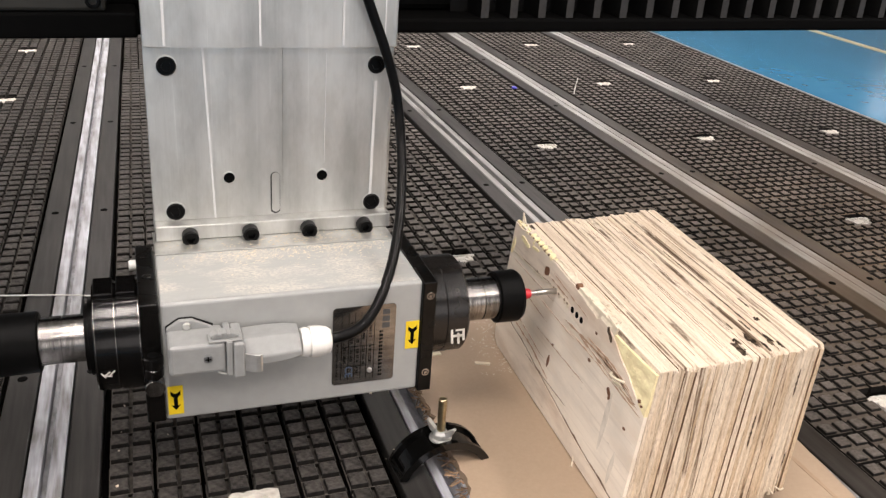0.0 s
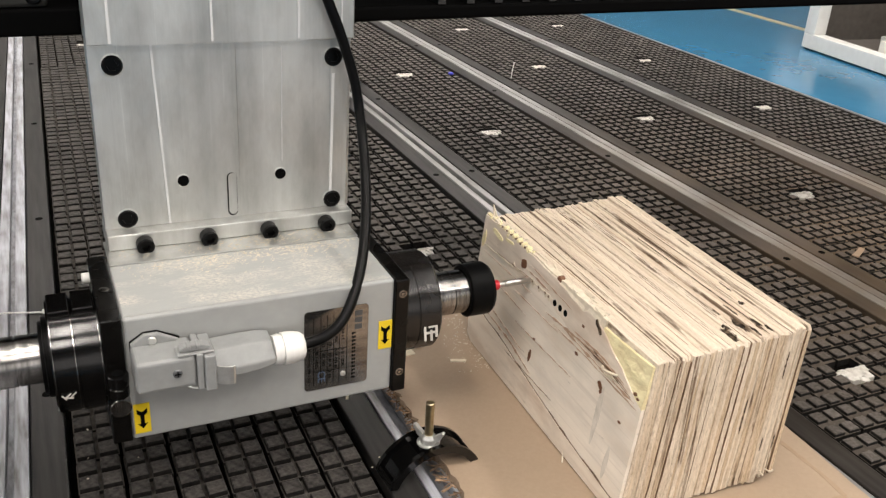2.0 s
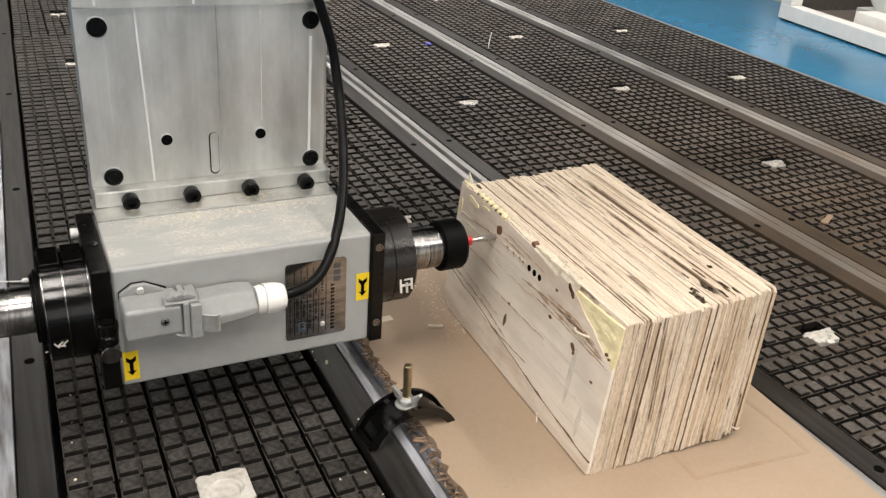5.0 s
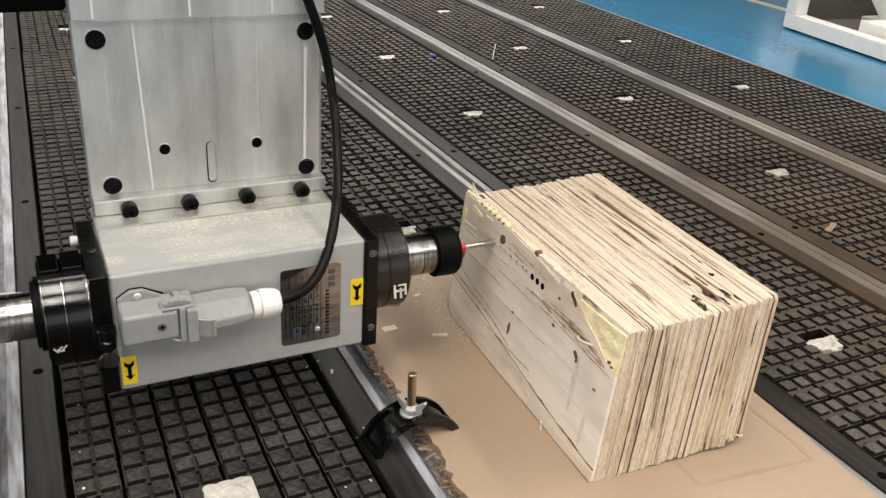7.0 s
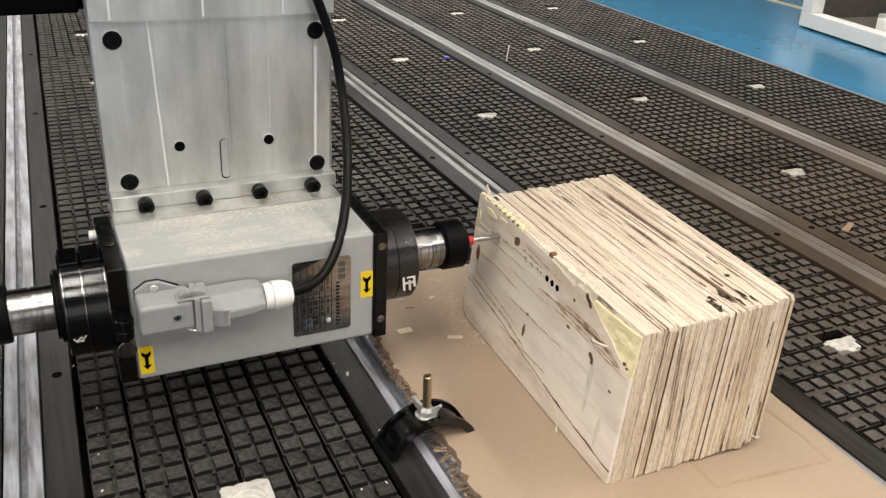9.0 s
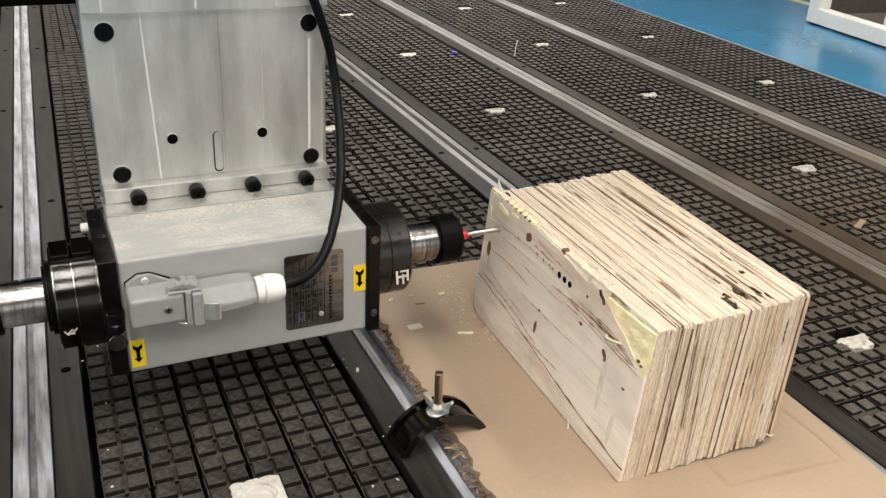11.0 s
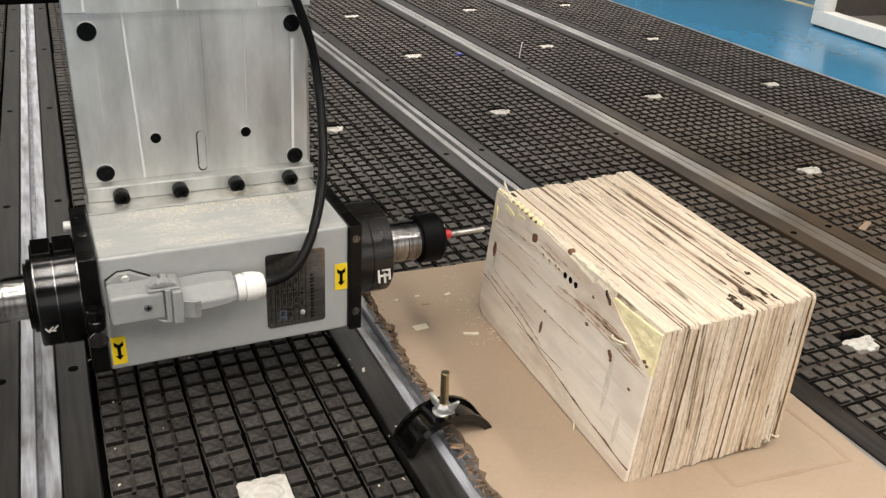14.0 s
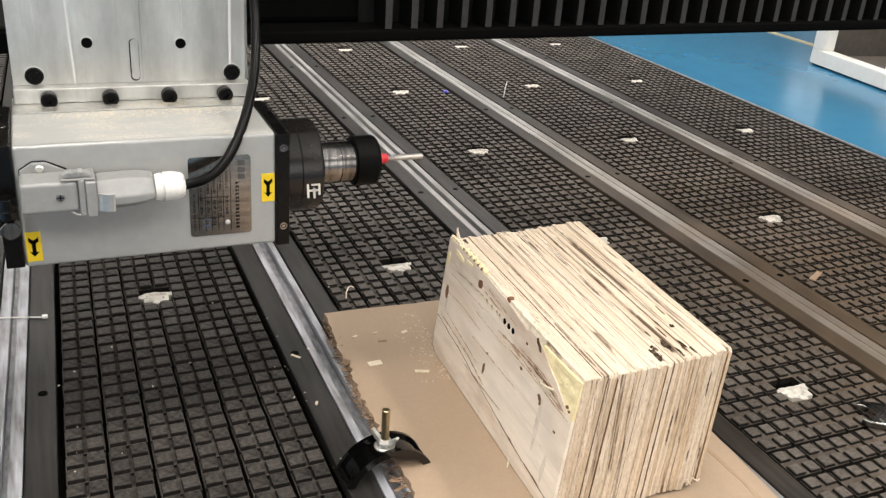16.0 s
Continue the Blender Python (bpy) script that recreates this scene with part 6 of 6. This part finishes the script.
    bm.transform(pose(0.026, -0.886, 0.0, 0, 0, -28) @ Matrix.Diagonal((1.2, 1.2, 1.2, 1)))
    part("shank", bm, SHAFT, sp)


small_things()


def far_machine():
    """White-framed machine on the blue floor."""
    m = thing("white_frame_machine", pose(4.3, 3.2, FLOOR_Z, 0, 0, 0), "white framed machine standing on the blue floor", "machine")
    x0, y0 = 4.20, 3.22
    a = pose(x0, y0, FLOOR_Z, 0, 0, -96)
    def bar(name, b, mat, **k):
        bm = box(B(), *b, 0.004)
        bm.transform(a)
        return part(name, bm, mat, m, **k)
    bar("bottom_rail", (-0.05, 2.4, 0.0, 0.10, 0.012, 0.110), WHITE_PAINT)
    bar("post", (-0.05, 0.05, 0.0, 0.10, 0.111, 1.6), WHITE_PAINT)
    bar("post", (2.30, 2.4, 0.0, 0.10, 0.111, 1.6), WHITE_PAINT)
    bar("top_rail", (-0.05, 2.4, 0.0, 0.10, 1.601, 1.72), WHITE_PAINT)
    bar("bed", (0.055, 2.29, 0.105, 1.3, 0.02, 0.075), BROWN_GREY, label="dusty brown-grey machine bed")
    bar("rear_panel", (0.055, 2.29, 1.31, 1.36, 0.02, 1.5), BROWN_GREY, label="dull brown-grey rear panel")
    bar("side_panel", (-0.045, -0.015, 0.105, 1.3, 0.02, 1.5), BROWN_GREY, label="dull brown-grey side panel")
    pm = B()
    prism(pm, [(0.30, 0.30), (0.36, 0.36), (1.10, 0.36), (1.10, 0.17), (0.70, 0.11), (0.46, 0.15)], "y", 0.34, 0.86, 0.015)
    pm.transform(a)
    part("cowl", pm, PALE_GREY, m, "pale grey slanted machine cowl")
    bar("carriage_box", (0.50, 0.80, 0.14, 0.32, 0.076, 0.17), WHITE_PAINT, label="white box on the bed")
    bar("column", (0.74, 1.00, 0.42, 0.70, 0.076, 0.12), GREY_PAINT)
    bar("rail_block", (0.14, 0.26, 0.50, 0.66, 0.076, 0.115), PALE_GREY)
    bar("housing", (1.15, 2.2, 0.20, 0.9, 0.131, 1.2), GREY_PAINT)
    bar("foot", (-0.04, 0.04, 0.02, 0.09, 0.0, 0.0118), DARK_SCREW)
    bar("foot", (2.30, 2.38, 0.02, 0.09, 0.0, 0.0118), DARK_SCREW)
    part("floor_line", box(B(), 4.70, 4.78, 3.6, 10.9, FLOOR_Z + 0.0005, FLOOR_Z + 0.004), YELLOW_PAINT, None, "faded yellow line painted on the floor", "structure")["category"] = "floor line"


far_machine()
build_pads()


def skew_outer_slot():
    """The outer slot, its strips and pads run slightly askew to the others."""
    def shift(x, y):
        return 0.024 * min(max((-0.503 - x) / 0.237, 0.0), 1.0) * (y + 0.60)
    for ob in table.children_recursive:
        if ob.name.startswith(("frame", "leg", "edge_profile")):
            continue
        if ob.name.startswith("grid_pad"):
            ob.location.x += shift(ob.location.x, ob.location.y)
            continue
        place = rooted(ob).translation
        for v in ob.data.vertices:
            v.co.x += shift(v.co.x + place.x, v.co.y + place.y)


skew_outer_slot()

# ---- movements ----
HEAD_PATH = [
    (0, 0.0052, -0.0814, 0.0040), (0.1, 0.0080, -0.0813, 0.0040), (0.2, 0.0052, -0.0812, 0.0039), (0.3, 0.0000, -0.0811, 0.0039),
    (0.4, -0.0040, -0.0811, 0.0039), (0.5, -0.0068, -0.0810, 0.0039), (0.7, -0.0100, -0.0808, 0.0038), (0.8, -0.0102, -0.0779, 0.0038),
    (0.9, -0.0104, -0.0751, 0.0037), (1, -0.0100, -0.0722, 0.0037), (1.1, -0.0083, -0.0720, 0.0037), (1.2, -0.0050, -0.0718, 0.0036),
    (1.3, -0.0020, -0.0718, 0.0036), (1.5, 0.0040, -0.0718, 0.0036), (1.65, 0.0068, -0.0718, 0.0035), (1.8, 0.0050, -0.0718, 0.0035),
    (2, -0.0006, -0.0718, 0.0034), (2.2, -0.0067, -0.0707, 0.0033), (2.3, -0.0083, -0.0702, 0.0033), (2.4, -0.0099, -0.0683, 0.0033),
    (2.5, -0.0110, -0.0663, 0.0033), (2.6, -0.0121, -0.0643, 0.0032), (2.7, -0.0116, -0.0624, 0.0032), (2.9, -0.0070, -0.0616, 0.0031),
    (3, -0.0038, -0.0612, 0.0031), (3.2, 0.0037, -0.0612, 0.0030), (3.35, 0.0066, -0.0612, 0.0030), (3.5, 0.0052, -0.0612, 0.0029),
    (3.7, -0.0008, -0.0612, 0.0029), (3.9, -0.0078, -0.0612, 0.0028), (4, -0.0106, -0.0612, 0.0028), (4.1, -0.0106, -0.0590, 0.0028),
    (4.2, -0.0096, -0.0568, 0.0028), (4.4, -0.0052, -0.0525, 0.0027), (4.5, -0.0030, -0.0520, 0.0027), (4.8, 0.0055, -0.0515, 0.0027),
    (4.95, 0.0070, -0.0515, 0.0027), (5.2, 0.0035, -0.0515, 0.0027), (5.6, -0.0085, -0.0515, 0.0026), (5.7, -0.0097, -0.0493, 0.0026),
    (5.8, -0.0108, -0.0471, 0.0026), (6, -0.0085, -0.0428, 0.0026), (6.3, -0.0019, -0.0420, 0.0025), (6.5, 0.0014, -0.0421, 0.0025),
    (6.75, 0.0076, -0.0422, 0.0025), (6.9, 0.0048, -0.0422, 0.0024), (7.1, -0.0022, -0.0423, 0.0024), (7.3, -0.0075, -0.0424, 0.0024),
    (7.5, -0.0102, -0.0395, 0.0024), (7.7, -0.0109, -0.0360, 0.0023), (7.8, -0.0104, -0.0342, 0.0023), (7.9, -0.0076, -0.0330, 0.0023),
    (8, -0.0034, -0.0318, 0.0023), (8.2, 0.0030, -0.0317, 0.0023), (8.4, 0.0082, -0.0316, 0.0022), (8.6, 0.0092, -0.0271, 0.0022),
    (8.7, 0.0090, -0.0249, 0.0022), (8.8, 0.0088, -0.0226, 0.0021), (9, 0.0040, -0.0230, 0.0021), (9.2, -0.0050, -0.0230, 0.0021),
    (9.4, -0.0098, -0.0231, 0.0020), (9.55, -0.0108, -0.0231, 0.0020), (9.8, -0.0050, -0.0231, 0.0019), (10.1, 0.0050, -0.0232, 0.0019),
    (10.3, 0.0085, -0.0187, 0.0018), (10.45, 0.0070, -0.0153, 0.0018), (10.5, 0.0065, -0.0142, 0.0018), (10.8, -0.0035, -0.0136, 0.0017),
    (11.1, -0.0098, -0.0136, 0.0017), (11.3, -0.0064, -0.0136, 0.0016), (11.5, 0.0012, -0.0136, 0.0016), (11.7, 0.0067, -0.0136, 0.0016),
    (11.9, 0.0093, -0.0111, 0.0015), (12, 0.0091, -0.0085, 0.0015), (12.1, 0.0090, -0.0060, 0.0015), (12.3, 0.0050, -0.0051, 0.0014),
    (12.5, -0.0010, -0.0044, 0.0014), (12.7, -0.0066, -0.0040, 0.0014), (12.8, -0.0080, -0.0038, 0.0014), (12.9, -0.0070, -0.0036, 0.0013),
    (13, -0.0036, -0.0034, 0.0013), (13.2, 0.0030, -0.0034, 0.0013), (13.4, 0.0083, -0.0033, 0.0012), (13.5, 0.0098, -0.0033, 0.0012),
    (13.6, 0.0055, -0.0033, 0.0012), (13.7, -0.0006, -0.0033, 0.0012), (13.8, -0.0088, -0.0032, 0.0012), (13.9, -0.0170, -0.0032, 0.0012),
    (14, -0.0278, -0.0032, 0.0011), (14.1, -0.0348, -0.0032, 0.0011), (14.2, -0.0440, -0.0032, 0.0011), (14.3, -0.0484, -0.0031, 0.0014),
    (14.4, -0.0490, -0.0031, 0.0025), (14.5, -0.0496, -0.0031, 0.0060), (14.6, -0.0496, -0.0031, 0.0150), (14.8, -0.0496, -0.0030, 0.0315),
    (15, -0.0495, -0.0030, 0.0480), (15.2, -0.0495, -0.0030, 0.0618), (15.3, -0.0495, -0.0029, 0.0690), (15.5, -0.0495, -0.0029, 0.0861),
    (15.6, -0.0495, -0.0029, 0.0945), (15.8, -0.0494, -0.0028, 0.1105), (16, -0.0494, -0.0028, 0.1289),
]


def motions():
    walk(head, [(t, pose(HX + dx, HY + dy, HZ + dz, 0, 0.6, 0)) for t, dx, dy, dz in HEAD_PATH])
    walk(carriage, [(t, pose(-0.6 + dx, -0.53 + dy, 0.36)) for t, dx, dy, dz in HEAD_PATH])
    walk(gantry, [(t, pose(0, -0.45 + dy, 0.318)) for t, dx, dy, dz in HEAD_PATH])


motions()
